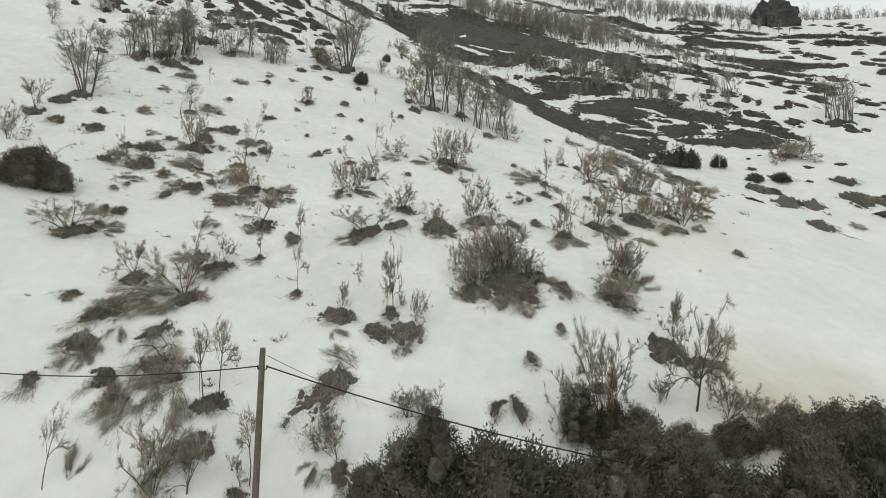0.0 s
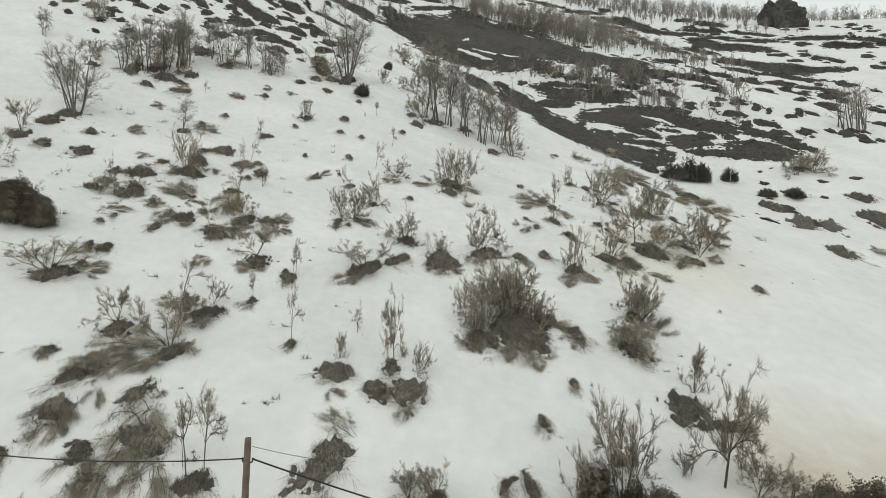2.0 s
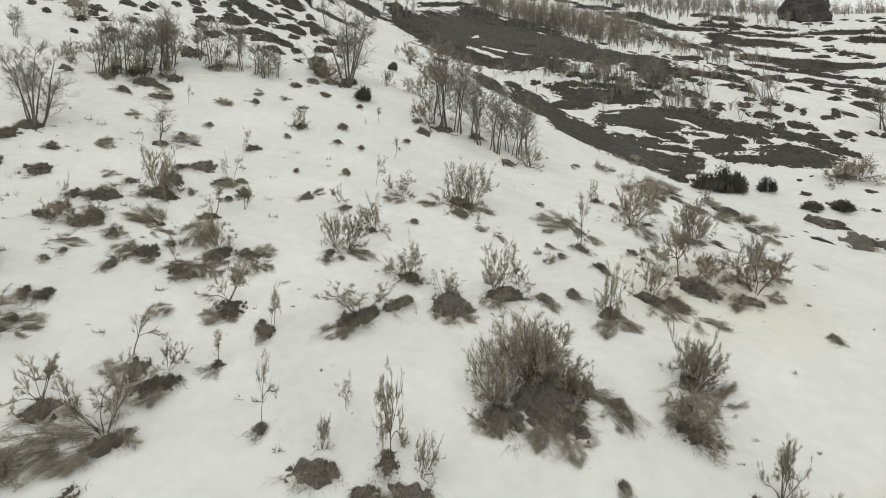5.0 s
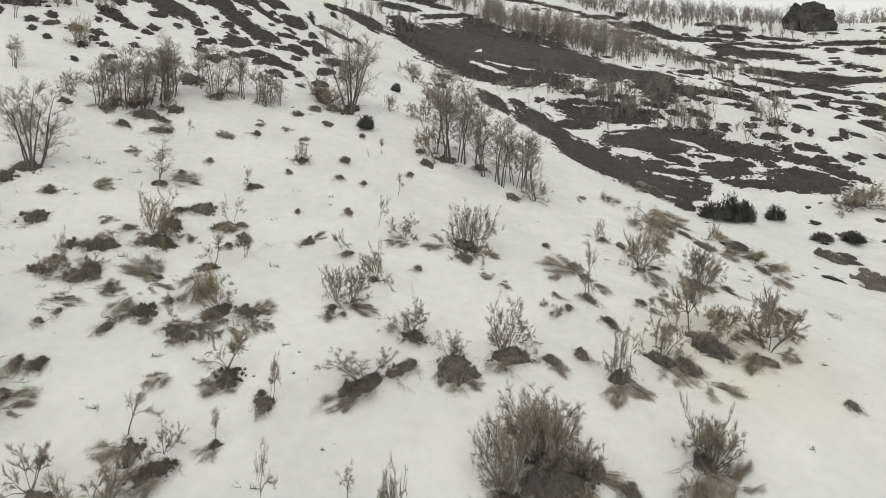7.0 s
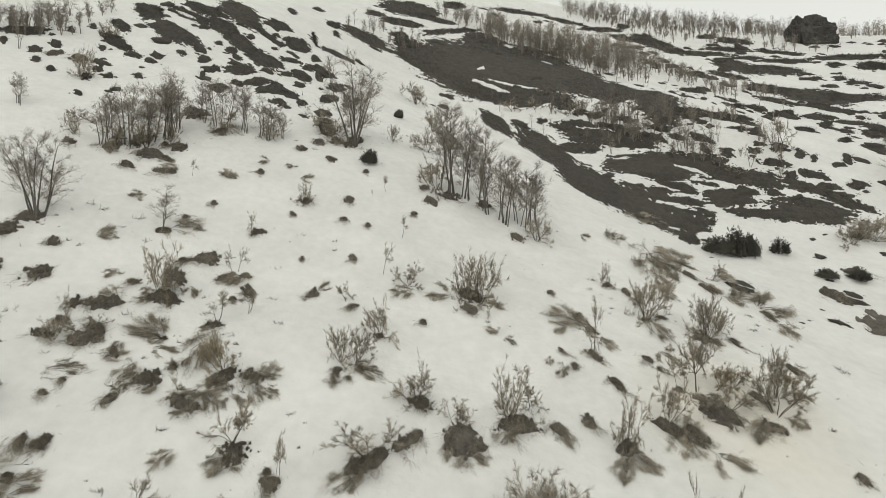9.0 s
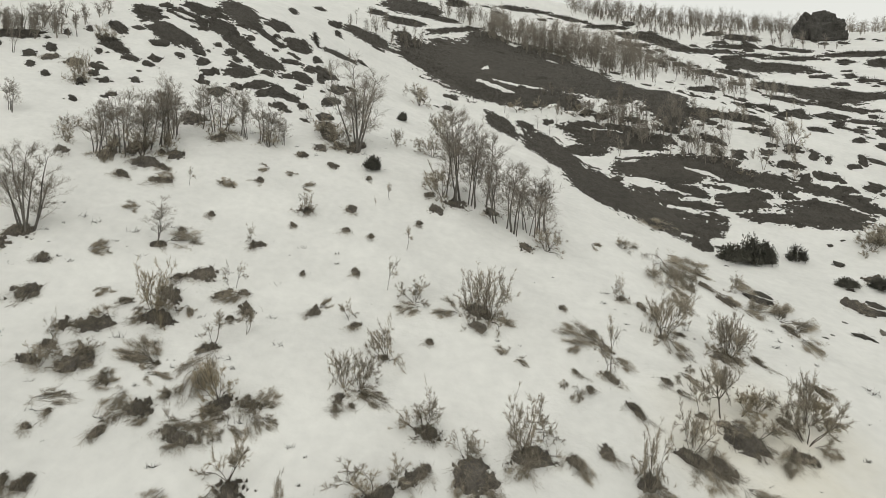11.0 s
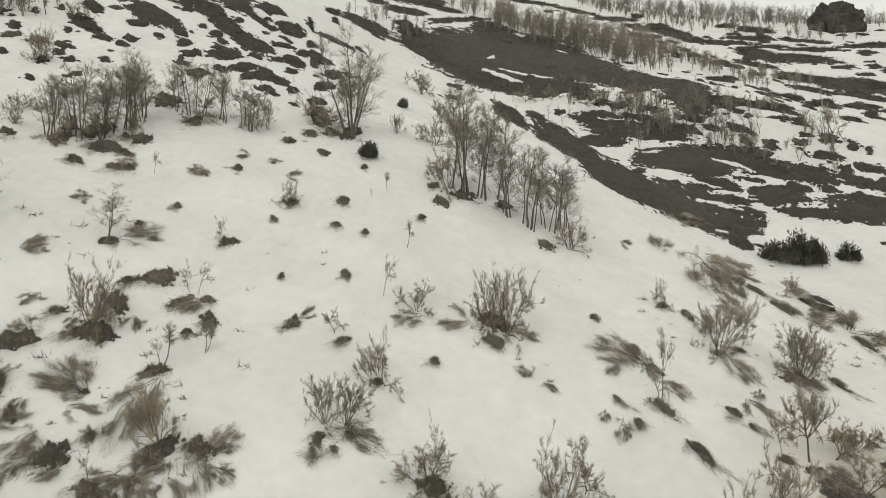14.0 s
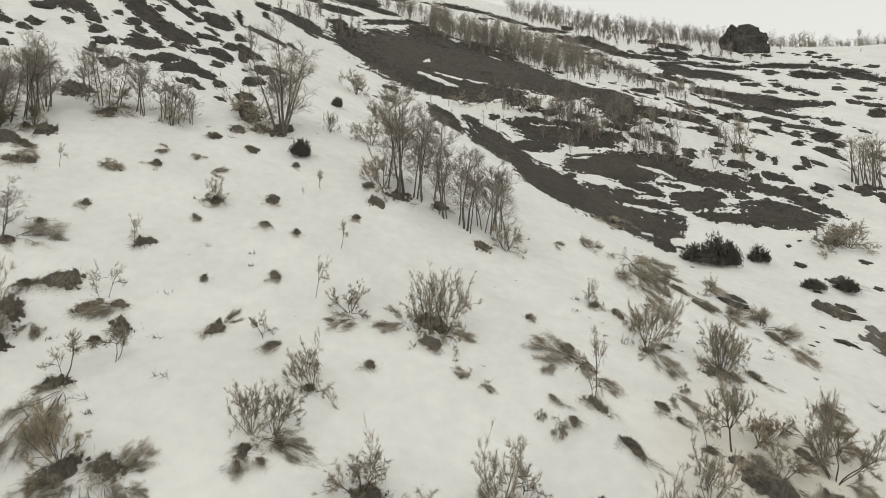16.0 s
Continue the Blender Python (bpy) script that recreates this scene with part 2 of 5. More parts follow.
def broom_pattern(seed, stems=9, fine=16, leg=0.0, spread=0.9, bare=0.4, twig=None):
    """A leafless broom, 2 m by 2 m: bare stems fanned from the root, branching above into a crown of soft twig tufts."""
    r = random.Random(seed)
    root = new("broom_shrub")
    foot = Vector((0, 0, -0.15))
    heads = [foot]
    if leg:
        wood = Sticks()
        path = curve(foot, Vector((r.uniform(-0.2, 0.2), r.uniform(-0.2, 0.2), 1)), leg + 0.15, UP * 0.2, r, 5, 0.12)
        wood.limb(path, 0.045 if stems > 6 else 0.026, 0.03 if stems > 6 else 0.018)
        wood.made("leg", STEM, root, "bare crooked leg")
        heads = path[-2:]
    for i in range(stems):
        wood, branches, twigs = Sticks(), Sticks(), Sticks()
        a = 2 * math.pi * (i + r.uniform(-0.7, 0.7)) / stems
        tilt = spread * math.sqrt(r.uniform(0.02, 1.0))
        out = Vector((math.cos(a), math.sin(a), 0))
        d = out * math.sin(tilt) + UP * math.cos(tilt)
        reach = (2.0 - leg) * r.uniform(0.65, 1.1)
        arched = tilt > 0.6 * spread and r.random() < 0.3
        bow = out * 0.9 - UP * 1.1 if arched else UP * 0.25
        path = curve(r.choice(heads), d, reach * 0.62, bow, r, 7, 0.12)
        wood.limb(path, r.uniform(0.014, 0.021), 0.006, 4)
        for k in range(r.randint(5, 8)):
            base, way = along(path, 1.0 if k == 0 else r.uniform(bare, 1.0))
            branch = curve(base, way + rand_dir(r) * (0.35 if k == 0 else 1.0), reach * r.uniform(0.16, 0.4), UP * 0.2, r, 4, 0.2)
            branches.limb(branch, 0.0065, 0.0035, 3)
            for m in range(r.randint(4, 7)):
                p, w = along(branch, 1.0 if m == 0 else r.uniform(0.3, 1.0))
                w = (w + rand_dir(r) * 1.0 + UP * 0.1).normalized()
                tip = p + w * r.uniform(0.06, 0.2)
                branches.twig(p, tip, 0.0045)
                spray(twigs, tip, w, r, int(1.1 * fine * r.uniform(0.4, 1.5)), r.uniform(0.12, 0.28), 0.7, 0.0045, 0.08)
        stem = wood.made("stem", STEM, root)
        tagged(twigs.made("tuft", twig or TWIG, stem, "dry yellowed switch twigs" if twig else "fine grey-brown switch twigs", wood=branches), kind="stuff")
    return sized(root, 2.0, 2.0)


def pressed_pattern(seed, stems=8, fine=12, loose=0.8):
    """Broom bowed over by the snow: thin arched stems along +x, one metre long, with a limp haze of twigs on them."""
    r = random.Random(seed)
    root = new("pressed_broom")
    for i in range(stems):
        wood, branches, twigs = Sticks(), Sticks(), Sticks()
        q = r.uniform(-0.5, 0.5)
        d = Vector((1, q * 1.4, r.uniform(0.1, 0.9)))
        path = curve(Vector((r.uniform(-0.05, 0.1), q * 0.25, 0.01)), d, r.uniform(0.5, 1.0), Vector((0.1, r.uniform(-1.3, 1.3), -1.15)), r, 6, 0.27)
        for p in path:
            p.z = max(p.z, 0.01)
        wood.limb(path, 0.008, 0.003, 3)
        for _ in range(r.randint(9, 14)):
            base, way = along(path, r.uniform(0.15, 1.0) ** 0.7)
            w = (way + rand_dir(r) * loose + Vector((0.1, 0, -0.1))).normalized()
            tip = base + w * r.uniform(0.06, 0.24)
            tip.z = max(tip.z, 0.02)
            branches.twig(base, tip, 0.0032)
            for _ in range(int(fine * r.choice((0.2, 0.5, 1.0, 1.9)))):
                a = base.lerp(tip, r.uniform(0.1, 1.3)) + rand_dir(r) * 0.065
                b = a + (w * 0.6 + rand_dir(r) * 0.85 + Vector((0.1, 0, -0.25))).normalized() * r.uniform(0.03, 0.12)
                a.z, b.z = max(a.z, 0.004), max(b.z, 0.004)
                twigs.sliver(a, b, 0.0040, rand_dir(r))
        stem = wood.made("stem", STEM, root)
        tagged(twigs.made("tuft", TWIG, stem, "limp tufts of fine twigs", wood=branches), kind="stuff")
    return root


def tree_pattern(seed, trunks=2, branches=18, fine=9, sprays=6, thick=0.07, lean=0.12, far=False, wide=3.2, gap=0.22):
    """A bare deciduous tree, 6 m high: slim trunks with rising limbs and sprays of fine twigs."""
    r = random.Random(seed)
    root = new("bare_tree")
    height = 6.0
    for t in range(trunks):
        trunk, twigs = Sticks(), Sticks()
        a = r.uniform(0, 2 * math.pi)
        d = Vector((math.cos(a) * lean, math.sin(a) * lean, 1))
        h = height * (1 if t == 0 else r.uniform(0.65, 0.95))
        foot = Vector((math.cos(a), math.sin(a), 0)) * (gap * t) + Vector((0, 0, -0.3))
        path = curve(foot, d, h * 0.95, UP * 0.15, r, 9, 0.05)
        trunk.limb(path, thick * r.uniform(0.8, 1.1), 0.012, 6)
        limbs = []
        for _ in range(branches):
            f = r.uniform(0.16, 1.0) ** 0.75 * 8.99
            j = int(f)
            base = path[j].lerp(path[j + 1], f - j)
            a = r.uniform(0, 2 * math.pi)
            length = h * (0.13 + 0.2 * (1 - f / 9)) * r.uniform(0.7, 1.25)
            limb = curve(base, Vector((math.cos(a), math.sin(a), r.uniform(0.4, 1.4))), length, UP * 0.35, r, 5, 0.12)
            wood = twigs if far or len(limbs) > 7 else Sticks()
            wood.limb(limb, 0.012, 0.004, 3)
            for s in range(sprays):
                k = r.randint(1, 5)
                o = (limb[k] - limb[k - 1]).normalized()
                w = (o + rand_dir(r) * 0.75 + UP * 0.2).normalized()
                tip = limb[k] + w * length * r.uniform(0.25, 0.55)
                twigs.twig(limb[k], tip, 0.008 if not far else 0.016)
                for _ in range(fine if far else int(1.7 * fine)):
                    p = limb[k].lerp(tip, r.uniform(0.15, 1))
                    twigs.sliver(p, p + (w + rand_dir(r) * 1.1 + UP * 0.2).normalized() * r.uniform(0.15, 0.5), 0.0050 if not far else 0.013, rand_dir(r))
            if wood is not twigs:
                limbs.append(wood)
        trunk = trunk.made("trunk", BARK, root, "slim grey trunk", True)
        for wood in limbs:
            wood.made("limb", BARK, trunk)
        tagged(twigs.made("twig_spray", TREE_TWIG, trunk, "haze of bare twigs"), kind="stuff")
    return sized(root, 6.0, wide)


def leafy_pattern(seed, name, material, leaves=5000, size=0.045, lobes=9, wide=1.5, tips=0.2, slim=0.4, mass=0.5):
    """A dense shrub, 1 m high: stems, a ragged crown of many small leaves, and solid blobs added inside it to fill the
    gaps.
    """
    r = random.Random(seed)
    root = new(name)
    crown = Sticks()
    heads = []
    for i in range(lobes):
        a = 2.4 * i + r.uniform(-0.4, 0.4)
        f = math.sqrt((i + 0.5) / lobes)
        q = wide * 0.36 * f
        top = Vector((math.cos(a) * q, math.sin(a) * q, r.uniform(0.62, 0.85) * (1.05 - (0.75 if wide > 1 else 0.45) * f)))
        wood = Sticks()
        wood.limb([Vector((0, 0, -0.15)), Vector((top.x * 0.55, top.y * 0.55, top.z * 0.4)), top], 0.025, 0.006, 4)
        wood.made("stem", STEM, root)
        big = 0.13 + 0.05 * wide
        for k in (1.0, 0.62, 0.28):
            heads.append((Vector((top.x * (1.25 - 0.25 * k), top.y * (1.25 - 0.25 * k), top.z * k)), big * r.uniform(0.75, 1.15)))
    # solid noisy blobs, added so that nothing shows through between the leaves
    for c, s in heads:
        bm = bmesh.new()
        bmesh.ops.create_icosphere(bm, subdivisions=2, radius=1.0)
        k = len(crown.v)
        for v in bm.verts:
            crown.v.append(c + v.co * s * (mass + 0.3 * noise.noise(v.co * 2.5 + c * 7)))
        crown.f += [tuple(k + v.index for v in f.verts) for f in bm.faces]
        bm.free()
    for _ in range(leaves):
        c, s = r.choice(heads)
        d = rand_dir(r, 0.2)
        p = c + d * s * (r.uniform(0.35, 1.05) + (max(0.0, r.gauss(0, 0.22)) if tips > 0.6 else 0.0))
        if p.z > -0.12:
            crown.leaf(p, (d + rand_dir(r) + UP * tips).normalized(), size * r.uniform(0.6, 1.5), slim)
    # shoots that stand out of the crown
    for _ in range(60 if tips > 0.6 else 24):
        c, s = r.choice(heads[:lobes * 3:3] if tips > 0.6 else heads)
        d = rand_dir(r, 0.9)
        far = s * r.uniform(1.3, 2.1)
        for _ in range(30):
            crown.leaf(c + d * far * r.uniform(0.5, 1.0) + rand_dir(r) * 0.03, (d + rand_dir(r) * 0.9).normalized(), size * r.uniform(0.5, 1.1), slim)
    tagged(crown.made("crown", material, root, "ragged crown of small dark leaves over solid filler blobs"), kind="stuff")
    return sized(root, 1.0, wide)


BROOMS = [broom_pattern(s, *q) for s, q in enumerate([(10, 15, 0.0, 0.9, 0.45), (8, 17, 0.0, 1.1, 0.4), (7, 18, 0.0, 0.75, 0.5), (11, 14, 0.0, 1.15, 0.35), (12, 15, 0.0, 0.85, 0.4), (7, 17, 0.25, 1.0, 0.5)])]
DRY_BROOMS = [broom_pattern(35, 10, 18, 0.0, 1.0, 0.4, DRY), broom_pattern(36, 8, 20, 0.3, 0.9, 0.4, DRY)]
TALL = [broom_pattern(31, 11, 16, 0.7, 1.1), broom_pattern(32, 9, 17, 0.5, 0.9)]
SAPLINGS = [broom_pattern(41, 4, 9, 0.8, 0.6, 0.3), broom_pattern(42, 4, 10, 0.5, 0.9, 0.3), broom_pattern(43, 3, 10, 0.9, 0.7, 0.3)]
PRESSED = [pressed_pattern(51, 9, 34), pressed_pattern(52, 7, 42, 1.0), pressed_pattern(53, 11, 30), pressed_pattern(54, 6, 46, 0.7)]
TREES = [tree_pattern(61, 2, lean=0.05, wide=3.3, thick=0.06), tree_pattern(62, 1, 26, lean=0.04, wide=3.2, thick=0.06), tree_pattern(63, 3, 15, lean=0.1, wide=3.8, thick=0.055), tree_pattern(64, 2, lean=0.1, wide=3.8, thick=0.06), tree_pattern(65, 1, 26, lean=0.1, wide=3.4, thick=0.06)]
BROAD = [tree_pattern(66, 8, 15, 9, lean=0.17, wide=4.4, thick=0.075, gap=0.05), tree_pattern(67, 7, 15, 9, lean=0.2, wide=4.4, thick=0.075, gap=0.05)]
FAR_TREES = [tree_pattern(71, 1, 14, 4, 4, 0.09, far=True), tree_pattern(72, 2, 9, 3, 4, 0.08, far=True), tree_pattern(73, 1, 18, 3, 3, 0.1, 0.2, far=True)]
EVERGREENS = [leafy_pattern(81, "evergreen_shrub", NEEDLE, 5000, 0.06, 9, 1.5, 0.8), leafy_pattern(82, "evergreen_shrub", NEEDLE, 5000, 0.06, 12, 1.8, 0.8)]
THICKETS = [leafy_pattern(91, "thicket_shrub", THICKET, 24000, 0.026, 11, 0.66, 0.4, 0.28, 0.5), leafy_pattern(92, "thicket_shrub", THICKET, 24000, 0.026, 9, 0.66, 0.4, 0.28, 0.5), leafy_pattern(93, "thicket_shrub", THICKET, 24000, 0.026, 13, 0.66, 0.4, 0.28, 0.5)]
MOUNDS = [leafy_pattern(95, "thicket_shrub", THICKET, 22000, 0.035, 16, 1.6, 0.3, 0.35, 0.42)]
used = set()


def stand(patterns, m, label, category, group=""):
    """Puts one of the patterns at m: the pattern itself the first time, then copies."""
    ob = chance.choice(patterns)
    if ob.name in used:
        ob = copy_thing(ob, m @ Matrix.Diagonal((1 / ob.scale.x, 1 / ob.scale.y, 1 / ob.scale.z, 1)))
    else:
        used.add(ob.name)
        ob.matrix_basis = m
    return tagged(ob, label, category, group)


def upright(x, y, sx, sz, lean=0.0, sink=0.0):
    """Upright on the slope at x, y, turned by chance, leaning by degrees towards +x."""
    tilt = Matrix.Rotation(radians(lean), 4, "Y")
    return Matrix.Translation(at(x, y, -sink)) @ tilt @ Matrix.Rotation(chance.uniform(0, 6.28), 4, "Z") @ Matrix.Diagonal((sx, sx, sz, 1))


def broom(x, y, h, w, lean):
    """A broom h metres high and w metres wide."""
    size = "low" if h < 1.1 else "tall" if h > 1.9 else "waist-high"
    way = "leaning " if abs(lean) > 18 else ""
    stand(BROOMS, upright(x, y, max(1.25 * w, 0.75 * h) / 2.0, h / 2.0, lean * 0.8), f"{size} {way}leafless broom shrub rising out of snow", "shrub", "broom shrubs on the slope")


def dry_broom(x, y, h, w, lean):
    """A broom whose twigs have dried to a yellowish brown."""
    stand(DRY_BROOMS, upright(x, y, max(1.25 * w, 0.75 * h) / 2.0, h / 2.0, lean * 0.8), "yellowed dry broom shrub rising out of snow", "shrub", "broom shrubs on the slope")


def tall_broom(x, y, h, w, lean):
    stand(TALL, upright(x, y, w / 2.0, h / 2.0, lean * 0.6), "tall tree-like broom with bare leg and tufted crown", "shrub", "broom shrubs on the slope")


def sapling(x, y, h, w, lean):
    stand(SAPLINGS, upright(x, y, max(1.2 * w, 0.35 * h) / 2.0, h / 2.0, lean * 0.75), "thin bare sapling with a tuft of twigs on top", "sapling", "saplings on the slope")


def tree(x, y, h):
    far = y > 60
    s = h / 6.0
    stand(FAR_TREES if far else TREES, upright(x, y, s * chance.uniform(0.85, 1.1), s, chance.uniform(-3, 3)),
          "slim bare tree among others, grey bark, no leaves" if h > 3.5 else "small bare tree with grey bark in snow", "tree", "bare trees on the hillside")


def broad_tree(x, y, h):
    stand(BROAD, upright(x, y, h / 6.0, h / 6.0), "broad bare tree with several trunks from one root", "tree", "bare trees on the hillside")


def far_wood(name, places, h, label):
    """Far bare trees too many to count, as one object: trunks, limbs and twigs."""
    r = random.Random(int(h * 100) + len(places))
    wood = Sticks()
    for x, y in places:
        s = h * r.uniform(0.5, 1.2)
        foot = at(x, y, -0.2)
        for _ in range(r.randint(1, 3)):
            top = foot + Vector((r.gauss(0, 0.12) * s, r.gauss(0, 0.12) * s, s * r.uniform(0.8, 1.05)))
            wood.twig(foot, top, 0.045)
            for _ in range(18):
                p = foot.lerp(top, r.uniform(0.3, 0.95))
                q = p + (rand_dir(r, 0.7)) * s * r.uniform(0.1, 0.27)
                wood.twig(p, q, 0.014)
                for _ in range(6):
                    k = p.lerp(q, r.uniform(0.3, 1))
                    wood.sliver(k, k + rand_dir(r, 0.6) * s * r.uniform(0.06, 0.18), 0.013, rand_dir(r))
    tagged(wood.made(name, TREE_TWIG, None, label), category="trees", kind="stuff")


def belt(x0, y0, x1, y1, n, h):
    """A loose belt of n bare trees between two places far up the hill."""
    for i in range(n):
        f = (i + chance.uniform(-0.4, 0.4)) / n
        x = x0 + (x1 - x0) * f + chance.gauss(0, 1.6)
        y = y0 + (y1 - y0) * f + chance.gauss(0, 2.5)
        s = h * chance.uniform(0.6, 1.1) / 6.0
        stand(FAR_TREES, upright(x, y, s, s, chance.uniform(-4, 4)), "small bare tree in a belt far up the hill", "tree", "far belts of bare trees")


def wood_belt(x0, y0, x1, y1, n, h):
    """A close belt of far bare trees between two places."""
    n = int(1.3 * n)
    at_steps = [(i + chance.uniform(-0.6, 0.6)) / n for i in range(n)]
    far_wood("far_trees", [(x0 + (x1 - x0) * f + chance.gauss(0, 1.0), y0 + (y1 - y0) * f + chance.gauss(0, 3.0)) for f in at_steps], h,
             "close belt of bare brown trees far up the hill")


def evergreen(x, y, h, w):
    stand(EVERGREENS, upright(x, y, w / 1.65, h), "dense dark green evergreen shrub standing in snow", "shrub", "evergreen shrubs")


def thicket(x, y, h, w):
    wide = w > h
    stand(MOUNDS if wide else THICKETS, upright(x, y, w / (1.6 if wide else 0.66), h), "dense olive-brown thicket of leafy scrub", "shrub", "dense scrub at the foot of the slope")


def pressed(x0, y0, x1, y1, w):
    """Flattened broom from its root at x0, y0 to its tips at x1, y1, w metres wide there."""
    a, b = at(x0, y0, 0.03), at(x1, y1, 0.05)
    d = b - a
    n = normal_at((x0 + x1) / 2, (y0 + y1) / 2)
    side = n.cross(d).normalized()
    up = d.cross(side).normalized()
    length = d.length
    m = Matrix.Translation(a) @ Matrix((d.normalized(), side, up)).transposed().to_4x4() @ Matrix.Diagonal((length, max(w, 0.4 * length), max(0.7, 0.5 * length), 1))
    stand(PRESSED, m, "broom pressed flat on the snow, stems fanned out downhill", "shrub", "broom pressed down by snow")


def mesh_of(name, verts, faces, material, parent):
    """One smooth mesh of the vertices that the faces use."""
    keep = sorted({p for q in faces for p in q})
    slot = {p: i for i, p in enumerate(keep)}
    me = bpy.data.meshes.new(name)
    me.from_pydata([verts[p] for p in keep], [], [tuple(slot[p] for p in q) for q in faces])
    me.materials.append(material)
    me.shade_smooth()
    ob = new(name, me)
    ob.parent = parent
    return keep


def draped(name, cx, cy, a, b, step, thick, ragged, material, parent, seed, grain, edge=0.85, holes=(), square=2.4):
    """A mat that follows the slope, from half its length a and half its width b round a centre: proud in its middle,
    its ragged rim dipping under the snow, the snow lying open in the holes."""
    la, lb = a.length, b.length
    pad = 1.32
    nu, nv = min(190, max(10, int(2 * pad * la / step))), min(80, max(9, int(2 * pad * lb / step)))
    u, v = (q.ravel() for q in np.meshgrid(np.linspace(-pad, pad, nu), np.linspace(-pad, pad, nv)))
    X, Y = cx + a.x * u + b.x * v, cy + a.y * u + b.y * v
    inside = edge - (np.abs(u) ** square + np.abs(v) ** square) ** (1 / square)
    f = 1 / grain
    live = inside > -0.5
    inside[live] += [ragged * (0.8 * noise.noise((p * f * 0.4, q * f, seed)) + 0.6 * noise.noise((p * f * 1.1, q * f * 2.4, seed)) + 0.7 * noise.noise((p * f * 2.9, q * f * 4.6, seed)))
               for p, q in zip((u[live] * la).tolist(), (v[live] * lb).tolist())]
    for hx, hy, ha, hb in holes:
        turn = ha.x * hb.y - ha.y * hb.x
        p, q = ((X - hx) * hb.y - (Y - hy) * hb.x) / turn, ((Y - hy) * ha.x - (X - hx) * ha.y) / turn
        near = np.flatnonzero(np.maximum(np.abs(p), np.abs(q)) < 2)
        for k in near.tolist():
            w = 0.5 * noise.noise((X[k] * f * 0.5, Y[k] * f, 5.0)) + 0.4 * noise.noise((X[k] * f * 1.4, Y[k] * f * 2.5, 5.0))
            inside[k] = min(inside[k], (math.hypot(p[k], q[k]) - 1.0 + w) * 0.8)
    f = 2.5 / thick ** 0.5
    Z = land(X, Y) + thick * np.clip(1.6 * inside, -0.8, 1.0)
    live = inside > -0.3
    Z[live] += [0.35 * thick * noise.noise((x * f, y * f, seed)) for x, y in zip(X[live].tolist(), Y[live].tolist())]
    verts, inside = np.stack([X, Y, Z], -1).tolist(), inside.tolist()
    faces = []
    for j in range(nv - 1):
        for i in range(nu - 1):
            q = (j * nu + i, j * nu + i + 1, (j + 1) * nu + i + 1, (j + 1) * nu + i)
            if max(inside[p] for p in q) > -0.12:
                faces.append(q)
    keep = mesh_of(name, verts, faces, material, parent)
    return [Vector(verts[p]) for p in keep if inside[p] > 0.02]


def clump(x0, y0, x1, y1, w):
    """A clump of dark heather and litter that has melted out of the snow, its lower twigs hanging downhill."""
    root = new("heather_clump")
    reach = Vector((x1 - x0, y1 - y0))
    size = reach.length + w
    way = reach.normalized() if reach.length > 0.02 else Vector((1, 0))
    seed = chance.uniform(0, 100)
    cx, cy = (x0 + x1) / 2, (y0 + y1) / 2
    spots = draped("mat", cx, cy, way * (size / 2), Vector((-way.y, way.x)) * (w / 2), max(0.035, size / 30), min(0.42, 0.12 + 0.2 * w), 0.85, HEATHER, root, seed, max(w, 0.25) / 2.2, 0.8, square=2.0)
    r = random.Random(int(seed * 1000))
    n = normal_at(cx, cy)
    gx, gy = -n.x / n.z, -n.y / n.z
    sprigs, skirt = Sticks(), Sticks()
    k = min(1.5, 0.6 + 0.35 * size)
    for _ in range(int(min(1100, 200 + 600 * size)) if spots else 0):
        p = r.choice(spots) + Vector((r.uniform(-0.06, 0.06), r.uniform(-0.06, 0.06), -0.03))
        d = (rand_dir(r, 0.25) + Vector((0, -0.25, 0))).normalized()
        sprigs.twig(p, p + d * r.uniform(0.05, 0.16) * k, 0.006)
    # fans of limp twigs that hang from the clump down the slope
    for _ in range(int(4 + 7 * size) if spots else 0):
        p = r.choice(spots)
        side = r.gauss(0, 0.45)
        far = r.uniform(0.25, 0.8) * k
        for _ in range(r.randint(36, 84)):
            ax, ay = r.gauss(0, 0.1) * k, r.gauss(0, 0.06) * k - far * r.uniform(0, 0.8)
            ax += -ay * side
            dx, dy = (0.5 * side + r.gauss(0, 0.55)) * far * 0.3, far * r.gauss(-0.14, 0.12)
            rise = 0.06 * k * r.random()
            a = p + Vector((ax, ay, gx * ax + gy * ay + rise))
            skirt.sliver(a, a + Vector((dx, dy, gx * dx + gy * dy - rise * 0.7)), 0.0055, rand_dir(r))
    # litter strewn on the snow round it
    for _ in range(int(8 + 12 * size) if spots else 0):
        p = r.choice(spots)
        a, q = r.uniform(0, 6.28), r.gauss(0, 0.16 + 0.14 * size)
        a2, far = r.uniform(0, 6.28), r.uniform(0.06, 0.26)
        p = at(p.x + math.cos(a) * q, p.y + math.sin(a) * q, 0.0)
        sprigs.twig(p, at(p.x + math.cos(a2) * far, p.y + math.sin(a2) * far, r.uniform(0.0, 0.12)), 0.0055)
    if spots:
        tagged(sprigs.made("sprig_layer", SPRIG, root), kind="stuff")
        tagged(skirt.made("skirt", LIMP, root, "limp brown twigs hanging downhill"), kind="stuff")
    kind = "small tuft" if size < 0.8 else "broad clump" if size > 2.2 else "clump"
    tagged(root, f"{kind} of dark heather and litter melted out of snow", "heather", "heather clumps on the slope")


streaks = []


def snow_streak(cx, cy, ax, ay, bx, by):
    """A streak of snow left in a hollow of the heath."""
    streaks.append((cx, cy, Vector((ax, ay)), Vector((bx, by))))


